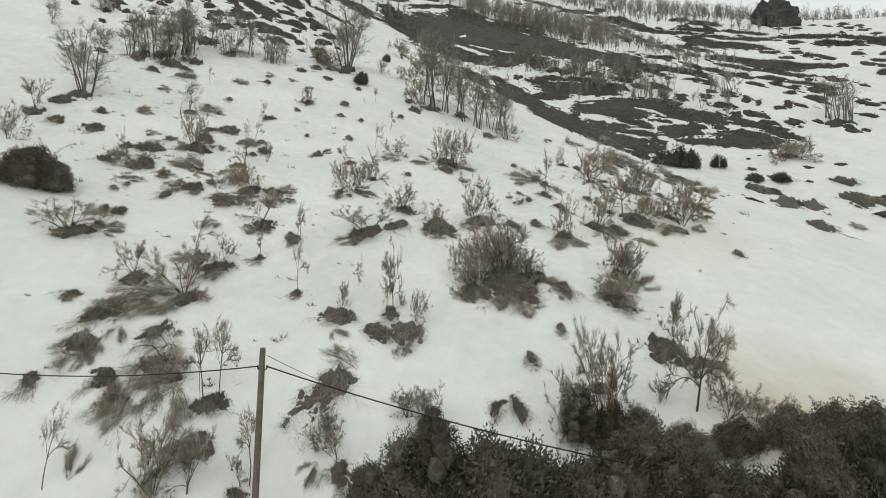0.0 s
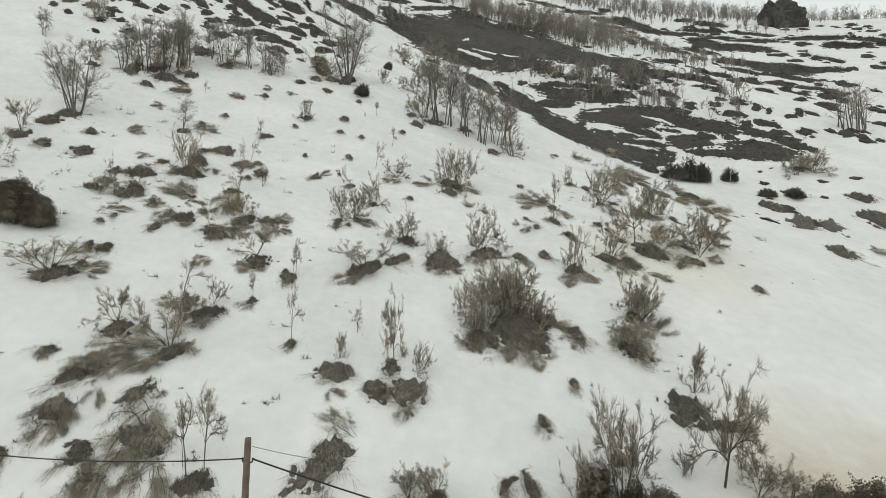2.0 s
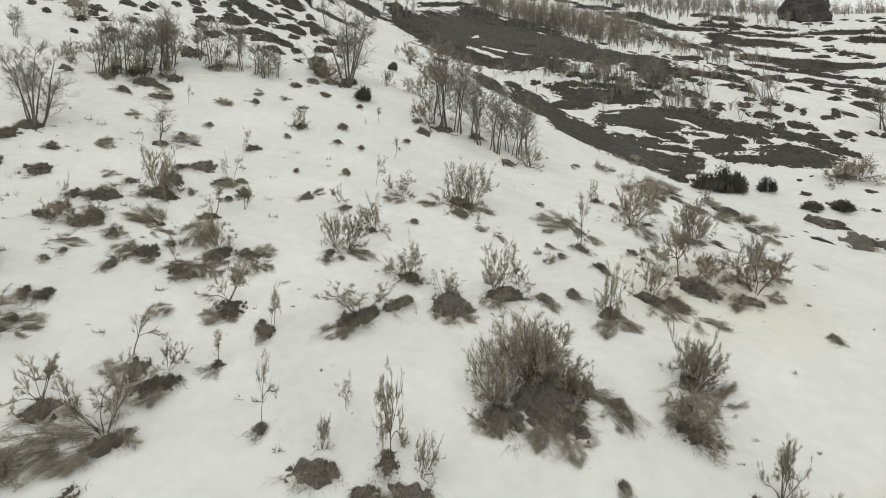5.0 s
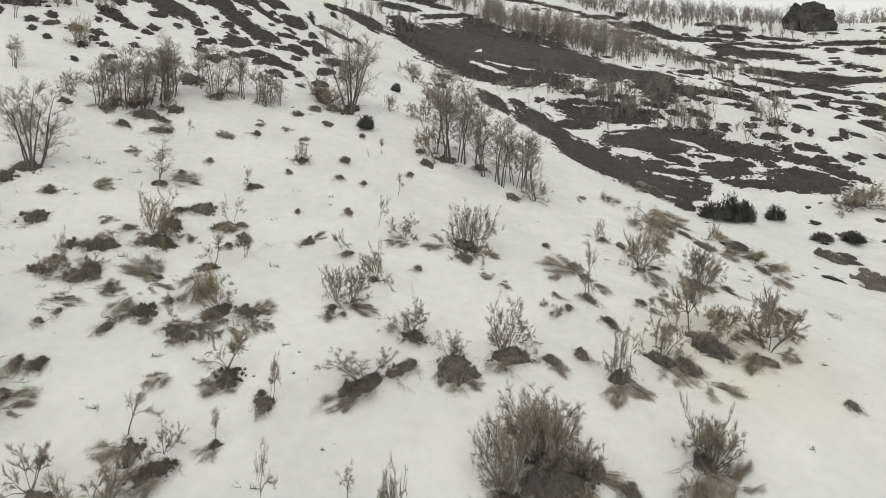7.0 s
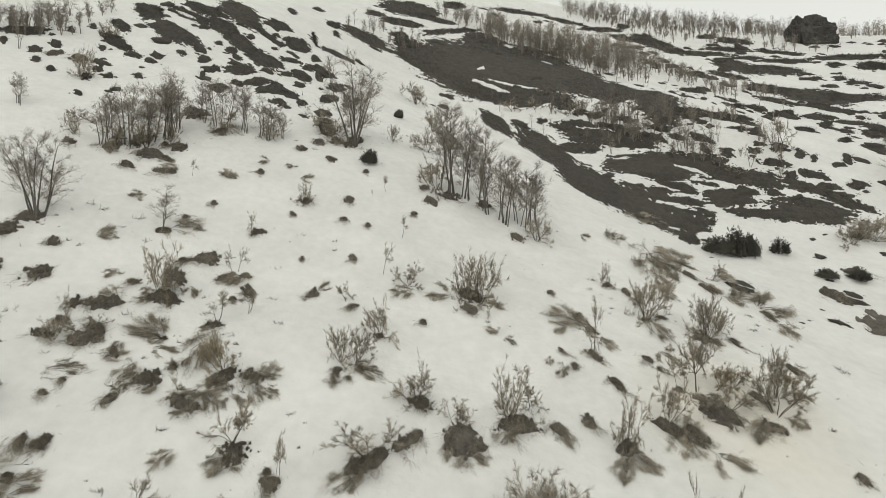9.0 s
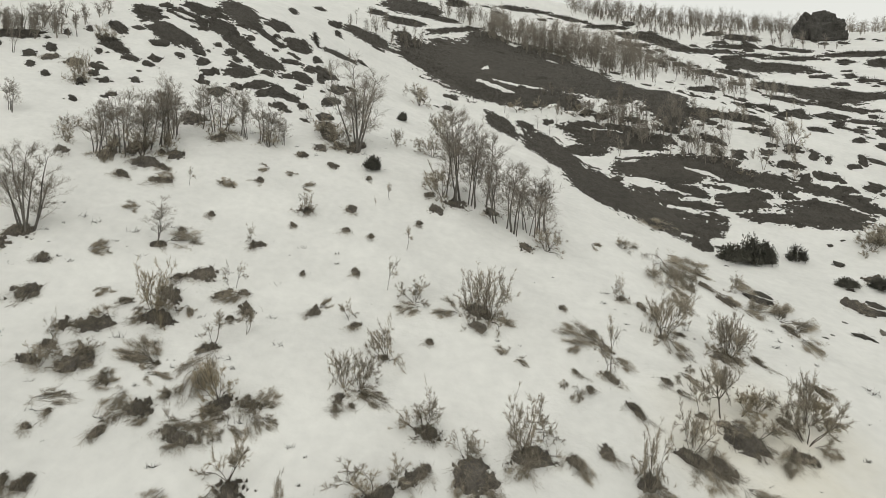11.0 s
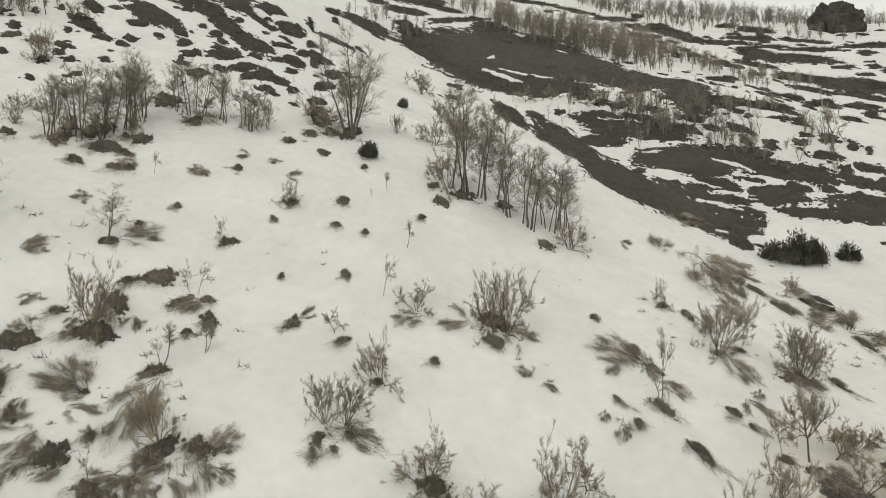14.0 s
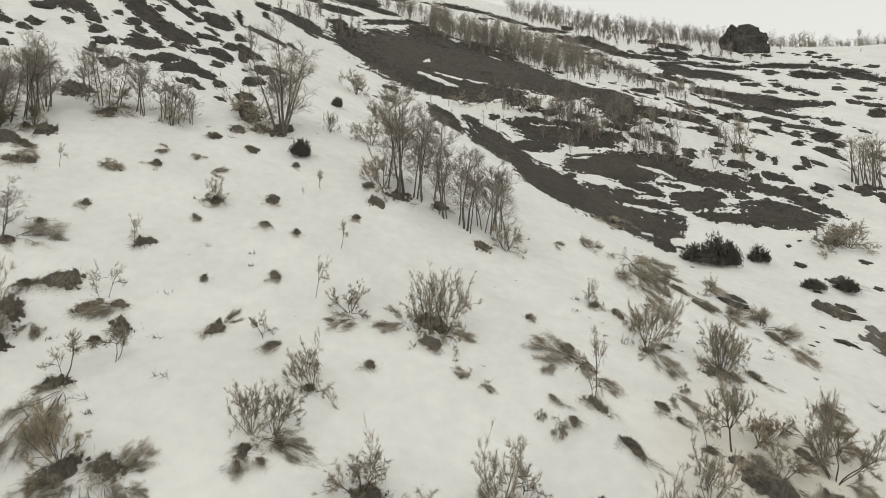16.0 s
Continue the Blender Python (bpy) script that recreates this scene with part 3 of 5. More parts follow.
def heath(cx, cy, ax, ay, bx, by):
    """A stretch of bare dark heath between the snow fields, from half its length and half its width."""
    root = new("heath_patch")
    a, b = Vector((ax, ay)), Vector((bx, by))
    scale = math.hypot(cx, cy - 7) / 934
    far = 1.6 * (a.length + b.length)
    holes = [h for h in streaks if math.hypot(h[0] - cx, h[1] - cy) < far + h[2].length]
    spots = draped("turf", cx, cy, a, b, 1.7 * scale, 0.3, min(0.9, 4.5 * scale / b.length + 0.25), HEATH, root, chance.uniform(0, 100), min(11 * scale, max(5 * scale, 1.1 * b.length)), 1.05, holes)
    r = random.Random(int(cx * 10 + cy * 100))
    sprigs = Sticks()
    size = 2.2 * math.sqrt(a.length * b.length)
    for _ in range(min(340, int(len(spots) * 0.4))):
        p = r.choice(spots)
        s = r.uniform(1.5, 4.5) * scale
        for _ in range(7):
            q = p + Vector((r.gauss(0, 0.5) * s, r.gauss(0, 0.5) * s, -0.1))
            sprigs.twig(q, q + rand_dir(r, 0.5) * s, 0.2 * scale)
    # loose tussocks round the rim
    for _ in range(min(26, int(2 + size * 2.2)) if spots else 0):
        p = r.choice(spots)
        x, y = p.x + r.gauss(0, 4 * scale), p.y + r.gauss(0, 4 * scale)
        s, k, wide = r.uniform(1.2, 3.6) * scale, len(sprigs.v), r.uniform(1.0, 2.2)
        for ring, z in ((1.0, -0.15), (0.7, 0.35), (0.3, 0.55)):
            for j in range(8):
                q = s * ring * r.uniform(0.5, 1.4)
                sprigs.v.append(at(x + math.cos(0.785 * j) * q * wide, y + math.sin(0.785 * j) * q, s * z * r.uniform(0.6, 1.2)))
        for i in (0, 8):
            for j in range(8):
                sprigs.f.append((k + i + j, k + i + (j + 1) % 8, k + i + 8 + (j + 1) % 8, k + i + 8 + j))
        sprigs.f.append(tuple(k + 16 + j for j in range(8)))
    if sprigs.v:
        tagged(sprigs.made("sprig_layer", HEATH, root), kind="stuff")
    kind = "long dark strip" if a.length > 2.5 * b.length else "dark patch" if size < 4 else "broad dark patch"
    tagged(root, f"{kind} of snow-free heath and turf on the slope", "heath", "bare heath patches", "stuff")


def tufts(cx, cy, rx, ry, n, size, rows=0.0):
    """Countless small dark tufts over a stretch of slope, as one object."""
    r = random.Random(int(cx * 100 + cy))
    sticks = Sticks()
    v, f = sticks.v, sticks.f
    for _ in range(n):
        x, y = cx + rx * r.uniform(-1, 1), cy + ry * r.uniform(-1, 1)
        if noise.noise((x * 0.12, y * 0.12, 3.0)) < r.uniform(-0.35, 0.25):
            continue
        s = size * r.uniform(0.4, 1.6) ** 1.5
        wide = r.uniform(0.9, 1.9)
        if size < 0.3:
            foot = at(x, y, -0.02)
            for _ in range(r.randint(8, 26)):
                p = foot + Vector((r.gauss(0, s * 0.5), r.gauss(0, s * 0.4), 0))
                sticks.twig(p, p + rand_dir(r, 0.5) * s * r.uniform(0.5, 1.6), 0.011)
            continue
        k = len(v)
        for ring, z in ((1.0, -0.2), (0.75, 0.3), (0.3, 0.5)):
            for j in range(9):
                a = 6.283 * (j + 0.5 * ring) / 9
                q = s * ring * r.uniform(0.35, 1.6)
                px, py = x + math.cos(a) * q * wide, y + math.sin(a) * q
                v.append((px, py, float(land(px, py)) + s * z * r.uniform(0.6, 1.2)))
        for i in (0, 9):
            for j in range(9):
                f.append((k + i + j, k + i + (j + 1) % 9, k + i + 9 + (j + 1) % 9, k + i + 9 + j))
        f.append(tuple(k + 18 + j for j in range(9)))
        foot = at(x, y)
        for _ in range(14):
            p = foot + Vector((r.gauss(0, 0.5 * s * wide), r.gauss(0, 0.5 * s), 0))
            sticks.twig(p, p + rand_dir(r, 0.6) * s * r.uniform(0.4, 1.1), 0.05 * s)
    me = bpy.data.meshes.new("heather_tufts")
    me.from_pydata([tuple(p) for p in v], [], f)
    me.materials.append(HEATH)
    me.shade_smooth()
    tagged(new("heather_tufts", me), "scattered small dark heather tufts poking through snow", "heather", kind="stuff")


def outcrop(x, y, h, w):
    """A dark crag on the crest."""
    bm = bmesh.new()
    bmesh.ops.create_icosphere(bm, subdivisions=5, radius=1.0)
    for v in bm.verts:
        c = v.co
        crown = 0.7 + 0.36 * math.exp(-((c.x + 0.5) / 0.25) ** 2) + 0.16 * math.exp(-((c.x - 0.05) / 0.16) ** 2) - 0.18 * max(c.x, 0)
        n = 0.22 * noise.noise(c * 2.1) + 0.16 * noise.cell(c * 4.2) + 0.12 * noise.noise(c * 7) + 0.06 * noise.noise(c * 16)
        side = abs(c.x) ** 0.55 * (1 if c.x > 0 else -1)
        v.co = Vector((side * w * 0.5 * (1 + 0.5 * n), c.y * w * 0.3 * (1 + n), h * crown * (abs(c.z) ** 0.6) * (1 if c.z > 0 else -0.4) * (1 + 0.9 * n)))
    root = new("rock_outcrop")
    root.matrix_basis = Matrix.Translation(at(x, y, -1.2))
    part("crag", bm, STONE, root).data.shade_flat()
    tagged(root, "dark craggy rock outcrop on the snowy crest", "rock")


def utility_pole(x, y, top):
    """A weathered pole with an insulator bracket."""
    z = float(land(x, y))
    root = new("utility_pole")
    root.matrix_basis = Matrix.Translation((x, y, z))
    h = top - z
    shaft = Sticks()
    shaft.limb([Vector((0.16 * (f - 1) * 0.9, 0, -0.6 + (h + 0.6) * f)) for f in (0, 0.25, 0.5, 0.75, 0.985, 1)], 0.085, 0.062, 14)
    shaft.made("shaft", POLE, root, "weathered grey-brown pole shaft", True)
    for side in (-1, 1):
        peg = Sticks()
        peg.limb([Vector((0.05 * side, 0, h - 0.5)), Vector((0.1 * side, 0, h - 0.48)), Vector((0.11 * side, 0, h - 0.40))], 0.015, 0.022, 6)
        peg.made("insulator", CABLE, root, "small dark cable clamp")
    tagged(root, "weathered utility pole carrying cables over the snow", "utility pole")
    return Vector((x, y, top - 0.42))


def cable(a, b, sag, r):
    """A cable that sags between two places."""
    path = [a.lerp(b, f) - UP * (4 * sag * f * (1 - f)) for f in (i / 24 for i in range(25))]
    line = Sticks()
    line.limb(path, r, r, 6)
    ob = line.made("cable", CABLE, None, "thin dark cable strung from the utility pole", True)
    tagged(ob, category="cable", group="cables on the pole")


# ---- what stands on the hillside ----
outcrop(87.23, 149.66, 7.96, 12.22)
# snow lying in the hollows of the heath
snow_streak(16.27, 52.72, 0.86, 0.13, 0.17, 0.45)
snow_streak(17.13, 56.01, 0.52, 0.06, 0.09, 0.25)
snow_streak(17.76, 57.73, 2.32, -0.74, 0.12, 0.33)
snow_streak(33.13, 58.31, 0.46, -0.43, 0.17, 0.26)
snow_streak(31.77, 59.35, 1.35, -0.72, 0.12, 0.19)
snow_streak(19.76, 59.51, 1.24, -0.26, 0.14, 0.35)
snow_streak(-36.34, 60.8, 0.46, 0.28, -0.32, 0.47)
snow_streak(17.85, 60.97, 1.39, -0.76, 0.1, 0.3)
snow_streak(15.47, 61.35, 1.38, -0.1, 0.11, 0.37)
snow_streak(23.39, 61.65, 1.83, -0.25, 0.1, 0.22)
snow_streak(-33.49, 61.68, 2.34, -0.85, -0.23, 0.37)
snow_streak(14.79, 62.44, 2.9, -0.43, 0.1, 0.37)
snow_streak(-25.28, 62.9, 0.29, 0.08, -0.12, 0.26)
snow_streak(21.79, 63.54, 1.46, -1.02, 0.11, 0.26)
snow_streak(-34.67, 64.69, 1.42, -0.36, -0.27, 0.45)
snow_streak(15.54, 66.22, 1.09, 0.06, 0.08, 0.27)
snow_streak(11.73, 66.48, 0.55, -0.35, 0.11, 0.52)
snow_streak(17.2, 67.63, 3.29, -1.11, 0.07, 0.22)
snow_streak(1.36, 87.23, 3.12, -2.08, 0.02, 0.76)
snow_streak(4.89, 88.11, 3.95, -1.42, 0.03, 0.51)
snow_streak(-0, 93.87, 0.71, 0.52, 0, 0.73)
snow_streak(11.76, 101.46, 1.16, -0.81, 0.08, 0.64)
snow_streak(8.86, 105.53, 1.14, 0.77, 0.07, 0.77)
snow_streak(13.33, 108.1, 1.64, -0.66, 0.12, 0.88)
snow_streak(5.46, 109.29, 1.2, -0.22, 0.05, 0.92)
# bare heath
heath(-30.68, 44.16, 0.18, 0.11, -0.12, 0.15)
heath(-29.32, 46.36, 0.33, 0.19, -0.09, 0.11)
heath(-34.93, 46.46, 0.31, 0.01, -0.3, 0.34)
heath(-32.35, 46.87, 0.18, 0.11, -0.29, 0.36)
heath(-36.91, 47.22, 0.37, -0.05, -0.39, 0.42)
heath(-31.24, 48.02, 0.2, 0.17, -0.2, 0.26)
heath(-41.29, 48.64, 0.17, 0.15, -0.52, 0.51)
heath(-32.77, 48.85, 0.23, 0.22, -0.26, 0.33)
heath(-38.66, 49.04, 0.27, 0.24, -0.49, 0.53)
heath(-29.35, 49.16, 0.25, 0.08, -0.24, 0.35)
heath(-33.3, 50.1, 0.63, 0.2, -0.22, 0.27)
heath(-38.45, 50.83, 0.42, 0.01, -0.43, 0.48)
heath(16.88, 51.34, 0.79, 0.03, 0.4, 1.02)
heath(-42.26, 51.78, 1.03, 1.56, -0.63, 0.65)
heath(-18.37, 52.31, 0.74, 0.1, -0.18, 0.45)
heath(-35.37, 52.57, 0.28, 0.03, -0.26, 0.33)
heath(-30.76, 52.73, 0.38, 0.25, -0.15, 0.22)
heath(-25.73, 52.8, 0.31, -0.07, -0.32, 0.56)
heath(-32.35, 52.95, 0.67, 0.31, -0.25, 0.35)
heath(-20.45, 53.71, 0.46, 0.31, -0.27, 0.61)
heath(18.23, 54.31, 2.18, 1.2, 0.7, 1.74)
heath(-16.98, 54.34, 0.31, 0.41, -0.26, 0.72)
heath(-35.26, 54.45, 2.06, -0.75, -0.72, 0.96)
heath(-40.02, 54.5, 0.26, 0.03, -0.33, 0.38)
heath(-18.26, 54.84, 0.36, 0.29, -0.18, 0.46)
heath(-25.68, 55, 0.41, 0.08, -0.16, 0.3)
heath(-19.72, 55.04, 0.87, 0.4, -0.43, 1.04)
heath(-21.75, 55.15, 0.87, 1.18, -0.26, 0.58)
heath(-29.85, 56.06, 0.4, 0.11, -0.17, 0.28)
heath(-27.52, 56.26, 0.43, 0.27, -0.43, 0.77)
heath(15.36, 56.34, 3.1, -1.69, 1.3, 3.99)
heath(-39.43, 56.52, 0.33, -0.04, -0.34, 0.42)
heath(-24.01, 56.56, 1.12, 0.92, -0.44, 0.91)
heath(19.75, 56.92, 1.2, -0.16, 0.28, 0.67)
heath(25.41, 56.94, 2.37, -0.49, 0.33, 0.62)
heath(-15.27, 57.43, 0.58, 0.86, -0.26, 0.85)
heath(30.19, 57.57, 3.36, -0.68, 1.06, 1.7)
heath(-29.01, 58.04, 0.51, 0.16, -0.37, 0.65)
heath(-37.71, 58.1, 1.19, -0.35, -0.78, 1.04)
heath(30.5, 58.14, 1.38, -0.63, 0.81, 1.29)
heath(-22.04, 58.15, 0.56, 0.22, -0.14, 0.33)
heath(19.1, 58.52, 2.06, -0.11, 0.18, 0.45)
heath(-25.54, 58.87, 0.46, -0.12, -0.24, 0.49)
heath(34.33, 59.02, 1.81, -0.99, 0.56, 0.81)
heath(10.35, 59.2, 2.68, -2.26, 0.95, 4.51)
heath(23.71, 59.41, 2.16, -0.47, 0.55, 1.15)
heath(30, 59.41, 0.57, 0.09, 0.14, 0.24)
heath(-20.34, 59.57, 0.41, 0.35, -0.13, 0.34)
heath(-33.47, 59.97, 3.81, -1.09, -1.13, 1.76)
heath(-26.68, 60.1, 0.46, 0.08, -0.3, 0.6)
heath(28.1, 60.12, 0.66, -0.16, 0.19, 0.34)
heath(25.86, 60.28, 1.12, -0.16, 0.28, 0.55)
heath(-28.28, 60.39, 0.38, 0.12, -0.16, 0.29)
heath(-19.16, 60.68, 0.97, 0.24, -0.38, 1.07)
heath(19.07, 60.75, 1.96, -0.42, 0.37, 1)
heath(-23.25, 60.8, 1.99, 0.03, -0.77, 1.77)
heath(32.12, 61.16, 1.8, -0.54, 0.5, 0.8)
heath(34.43, 61.43, 1.03, -0.06, 0.28, 0.42)
heath(22.69, 61.64, 1.14, -0.25, 0.2, 0.44)
heath(37.32, 61.73, 0.73, -0.1, 0.28, 0.4)
heath(-15.61, 62.25, 0.57, 0.65, -0.28, 1)
heath(18.08, 62.44, 1.96, -0.08, 0.19, 0.56)
heath(26.84, 62.46, 3.22, -0.8, 0.63, 1.23)
heath(-26.97, 62.47, 2.14, -0.62, -0.8, 1.63)
heath(-17.96, 62.61, 0.37, 0.13, -0.33, 1.02)
heath(31.32, 62.85, 0.83, 0.15, 0.24, 0.42)
heath(34.19, 63.37, 0.99, -0.41, 0.38, 0.6)
heath(-21.43, 63.4, 0.89, 0.58, -0.2, 0.51)
heath(-38.15, 63.45, 1.74, 0.14, -1.08, 1.58)
heath(-19.26, 63.88, 0.46, 0.78, -0.24, 0.72)
heath(18.16, 64.38, 4.79, -0.72, 0.74, 2.22)
heath(23.46, 64.39, 2.77, -1.07, 0.63, 1.46)
heath(-29.83, 64.43, 2.09, -0.35, -0.94, 1.79)
heath(30.89, 64.71, 1.38, -0.11, 0.27, 0.49)
heath(-34.11, 64.73, 2.95, -0.77, -0.64, 1.08)
heath(38.08, 65.64, 0.6, 0.04, 0.3, 0.44)
heath(26.69, 65.96, 0.66, -0.18, 0.25, 0.52)
heath(35.99, 66.35, 0.3, 0.01, 0.42, 0.66)
heath(24.7, 66.42, 0.44, -0.52, 0.22, 0.51)
heath(29.99, 66.59, 0.75, 0.01, 0.2, 0.39)
heath(34.82, 66.85, 0.5, 0.04, 0.49, 0.81)
heath(-25.89, 67.01, 2.26, -0.86, -0.38, 0.87)
heath(-19.92, 67.29, 0.32, 0.28, -0.16, 0.49)
heath(33.04, 67.48, 0.82, -0.14, 0.34, 0.59)
heath(40.28, 67.53, 0.16, -0.41, 0.9, 1.31)
heath(-33.64, 67.58, 2.8, -0.36, -0.83, 1.48)
heath(7.1, 67.83, 2.79, -4.2, 0.53, 4.25)
heath(-23.94, 68.27, 0.28, 0.38, -0.25, 0.64)
heath(25.09, 68.39, 0.9, -0.6, 0.24, 0.56)
heath(17.61, 68.47, 1.88, -1.17, 0.22, 0.71)
heath(-22.47, 68.55, 1.06, 1.03, -0.71, 1.93)
heath(11.26, 68.91, 2.2, -0.42, 0.25, 1.29)
heath(22.26, 68.97, 0.81, -0.38, 0.16, 0.42)
heath(19.79, 69.26, 1.18, -1.32, 0.24, 0.7)
heath(-30.62, 70.2, 2.65, -0.21, -1.81, 3.73)
heath(14.91, 70.51, 4.46, -2.2, 0.44, 1.75)
heath(30.99, 70.6, 1.99, 0.12, 0.13, 0.25)
heath(20.86, 70.95, 0.9, -0.78, 0.18, 0.51)
heath(-26.2, 71.54, 1.42, 0.8, -0.37, 0.89)
heath(16.12, 72.61, 1.46, -1.02, 0.15, 0.57)
heath(31.47, 72.88, 1.99, -0.01, 0.31, 0.62)
heath(24.9, 73.27, 1.54, -1.3, 0.26, 0.65)
heath(47.51, 73.73, 1.2, -0.32, 0.66, 0.8)
heath(-18.85, 73.81, 1.56, 1.27, -0.22, 0.78)
heath(27.2, 73.86, 3.11, -0.77, 0.44, 1.04)
heath(17.54, 74.01, 1.22, -0.67, 0.16, 0.58)
heath(48.22, 74.03, 0.89, -0.04, 0.64, 0.87)
heath(11.02, 74.04, 2.03, -1.54, 0.18, 1.03)
heath(-22.28, 74.07, 0.82, -1.65, -0.35, 1.05)
heath(30.74, 74.16, 2.95, 0.45, 0.42, 0.9)
heath(44.6, 74.64, 1.22, 0.59, 0.59, 0.87)
heath(1.74, 74.65, 1.93, -2.24, 0.09, 2.89)
heath(12.43, 74.92, 1.61, -0.96, 0.13, 0.68)
heath(4.87, 75.2, 1.03, -0.88, 0.07, 0.83)
heath(41.24, 76.52, 1.62, 0.98, 0.65, 1.07)
heath(52.15, 77.21, 0.78, 0.13, 0.73, 0.86)
heath(13.11, 77.49, 0.85, -0.41, 0.13, 0.66)
heath(23.32, 77.63, 2, -2.72, 1.96, 5.75)
heath(48.26, 79.54, 0.69, -0.3, 0.48, 0.7)
heath(52.2, 79.92, 1.47, 0.17, 1.29, 1.77)
heath(53.94, 81.37, 1.9, 0.11, 1.41, 1.71)
heath(11.63, 81.4, 1.36, -0.87, 0.35, 2.1)
heath(47.66, 82.55, 0.91, 0.26, 1.28, 1.98)
heath(54.32, 83.11, 1.51, -0.13, 0.45, 0.55)
heath(-28.83, 83.32, 0.62, 0.02, -0.72, 1.9)
heath(-22.14, 84, 0.31, 0.45, -0.36, 1.24)
heath(6.39, 84.03, 6.49, -0.66, 0.27, 2.96)
heath(1.42, 84.29, 2.47, -1.1, 0.06, 2.46)
heath(52.66, 84.61, 1.99, -0.44, 0.56, 0.8)
heath(43.07, 85.34, 3.27, 2.8, 1.16, 2.09)
heath(37.09, 85.45, 1.48, 1.69, 1.09, 2.28)
heath(-2.42, 86.58, 3.27, -2.49, -0.08, 3.07)
heath(49.72, 86.6, 1.93, -0.05, 0.78, 1.23)
heath(40.53, 86.73, 0.03, -1.26, 1.19, 2.31)
heath(16.85, 87.03, 6.48, -6.47, 1.25, 5.7)
heath(-24.04, 89.32, 0.71, 1.12, -0.57, 1.96)
heath(-10.49, 89.88, 4.54, -1.49, -0.2, 1.58)
heath(-19.11, 91.2, 3.97, 0.19, -0.65, 2.89)
heath(53.77, 92.15, 2.66, -1.26, 0.82, 1.26)
heath(-0, 94.36, 10.44, -0.28, 0.05, 11.21)
heath(11.54, 94.37, 8.32, -3.37, 1.27, 9.16)
heath(47.99, 94.41, 2.7, -1.14, 0.7, 1.25)
heath(-10.33, 94.43, 4.27, 0.76, -0.54, 4.64)
heath(34.94, 95.36, 2.56, 1.55, 0.64, 1.59)
heath(-12.69, 95.67, 2.31, -0.63, -0.37, 2.64)
heath(74.53, 95.86, 1.39, -0.18, 2, 2.15)
heath(-28.93, 96.44, 0.72, 0.48, -0.28, 0.86)
heath(-15.03, 99.38, 1.46, 0.53, -0.24, 1.48)
heath(62.44, 99.47, 6.22, 0.55, 1.64, 2.38)
heath(56.69, 99.66, 5.19, -1.32, 2.95, 4.72)
heath(50.72, 102.36, 3.08, -1.36, 1.62, 2.99)
heath(10.7, 105.46, 5.32, -2.17, 0.72, 6.33)
heath(80.87, 105.58, 1.15, -0.52, 0.92, 1.02)
heath(63.99, 106.89, 1.31, -0.43, 0.5, 0.77)
heath(-0.22, 106.9, 3.27, 1.4, 0.02, 8.28)
heath(1.43, 107.28, 4.35, -2.03, 0.15, 8.06)
heath(-15.48, 107.83, 3.7, 1.52, -0.38, 2.48)
heath(-20.97, 108.58, 1.75, 0.44, -0.39, 1.91)
heath(41.57, 109.53, 1.58, -0.51, 0.71, 1.71)
heath(70.37, 110.46, 0.68, 0.32, 1.43, 2.08)
heath(47.87, 110.66, 2.52, -1.81, 0.93, 1.97)
heath(86.84, 111.15, 1.25, -0.28, 0.92, 1.01)
heath(-5.66, 111.67, 5.16, 6.47, -0.09, 1.74)
heath(64.15, 112.46, 2.24, 0.74, 0.52, 0.83)
heath(70.35, 113.4, 1.23, 0.26, 1.44, 2.14)
heath(-10.33, 117.85, 4.21, 0.99, -0.19, 2.1)
heath(59.74, 118.44, 5.83, -0.11, 2.04, 3.72)
heath(54.1, 120.55, 3.1, -3.5, 2.64, 5.43)
heath(95.06, 121.95, 2.37, -3.08, 2.37, 2.63)
heath(85.71, 122.42, 4.82, 0.29, 1.68, 2.07)
heath(-16.03, 122.49, 5.47, 3.53, -0.92, 6.71)
heath(83.76, 123.84, 2.58, -0.42, 1.85, 2.53)
heath(77.14, 125.4, 1.47, -0.46, 0.92, 1.39)
heath(95.78, 127.55, 3.42, -2.59, 1.55, 1.79)
heath(67.96, 127.68, 5.37, 0.14, 1.05, 1.82)
heath(60.34, 129.18, 4.4, 1.31, 0.56, 1.1)
heath(50.81, 131.04, 7.6, 0.65, 0.98, 2.33)
heath(84.8, 131.87, 8.27, 0.56, 1.63, 2.36)
heath(70.89, 136.79, 4.45, -1.69, 1.01, 1.82)
heath(43.38, 137.53, 3.53, -6.59, 2.05, 6.07)
heath(60.11, 138.02, 5.29, -0.11, 1.27, 2.71)
heath(37.67, 139.01, 4.5, 0.1, 0.81, 2.78)
heath(-7.21, 139.37, 2.33, 1.79, -0.23, 4.5)
heath(32.43, 147.73, 5.9, 2.87, 0.58, 2.45)
heath(67.41, 148.98, 3.87, -1.03, 1.58, 3.28)
heath(22.52, 151.25, 5.14, -1.47, 0.38, 2.38)
heath(10.15, 152.04, 7.23, 2.36, 0.18, 2.45)
heath(61.85, 152.47, 2.98, 1.2, 1.02, 2.37)
heath(40.41, 156.75, 1.63, 0.18, 0.88, 3.19)
tree(-17.56, 34.29, 2.54)
tree(-24.68, 39.25, 3.34)
tree(-24.08, 39.31, 3.65)
tree(-24.98, 39.32, 2.74)
tree(-24.55, 39.47, 3.21)
tree(-23.74, 39.86, 4.03)
tree(-23.2, 40, 4.35)
tree(-23.68, 40.17, 3.91)
tree(-22.83, 40.57, 4.12)
tree(-32.04, 40.62, 2.25)
tree(-22.67, 40.81, 3.99)
tree(-32.3, 40.85, 2.15)
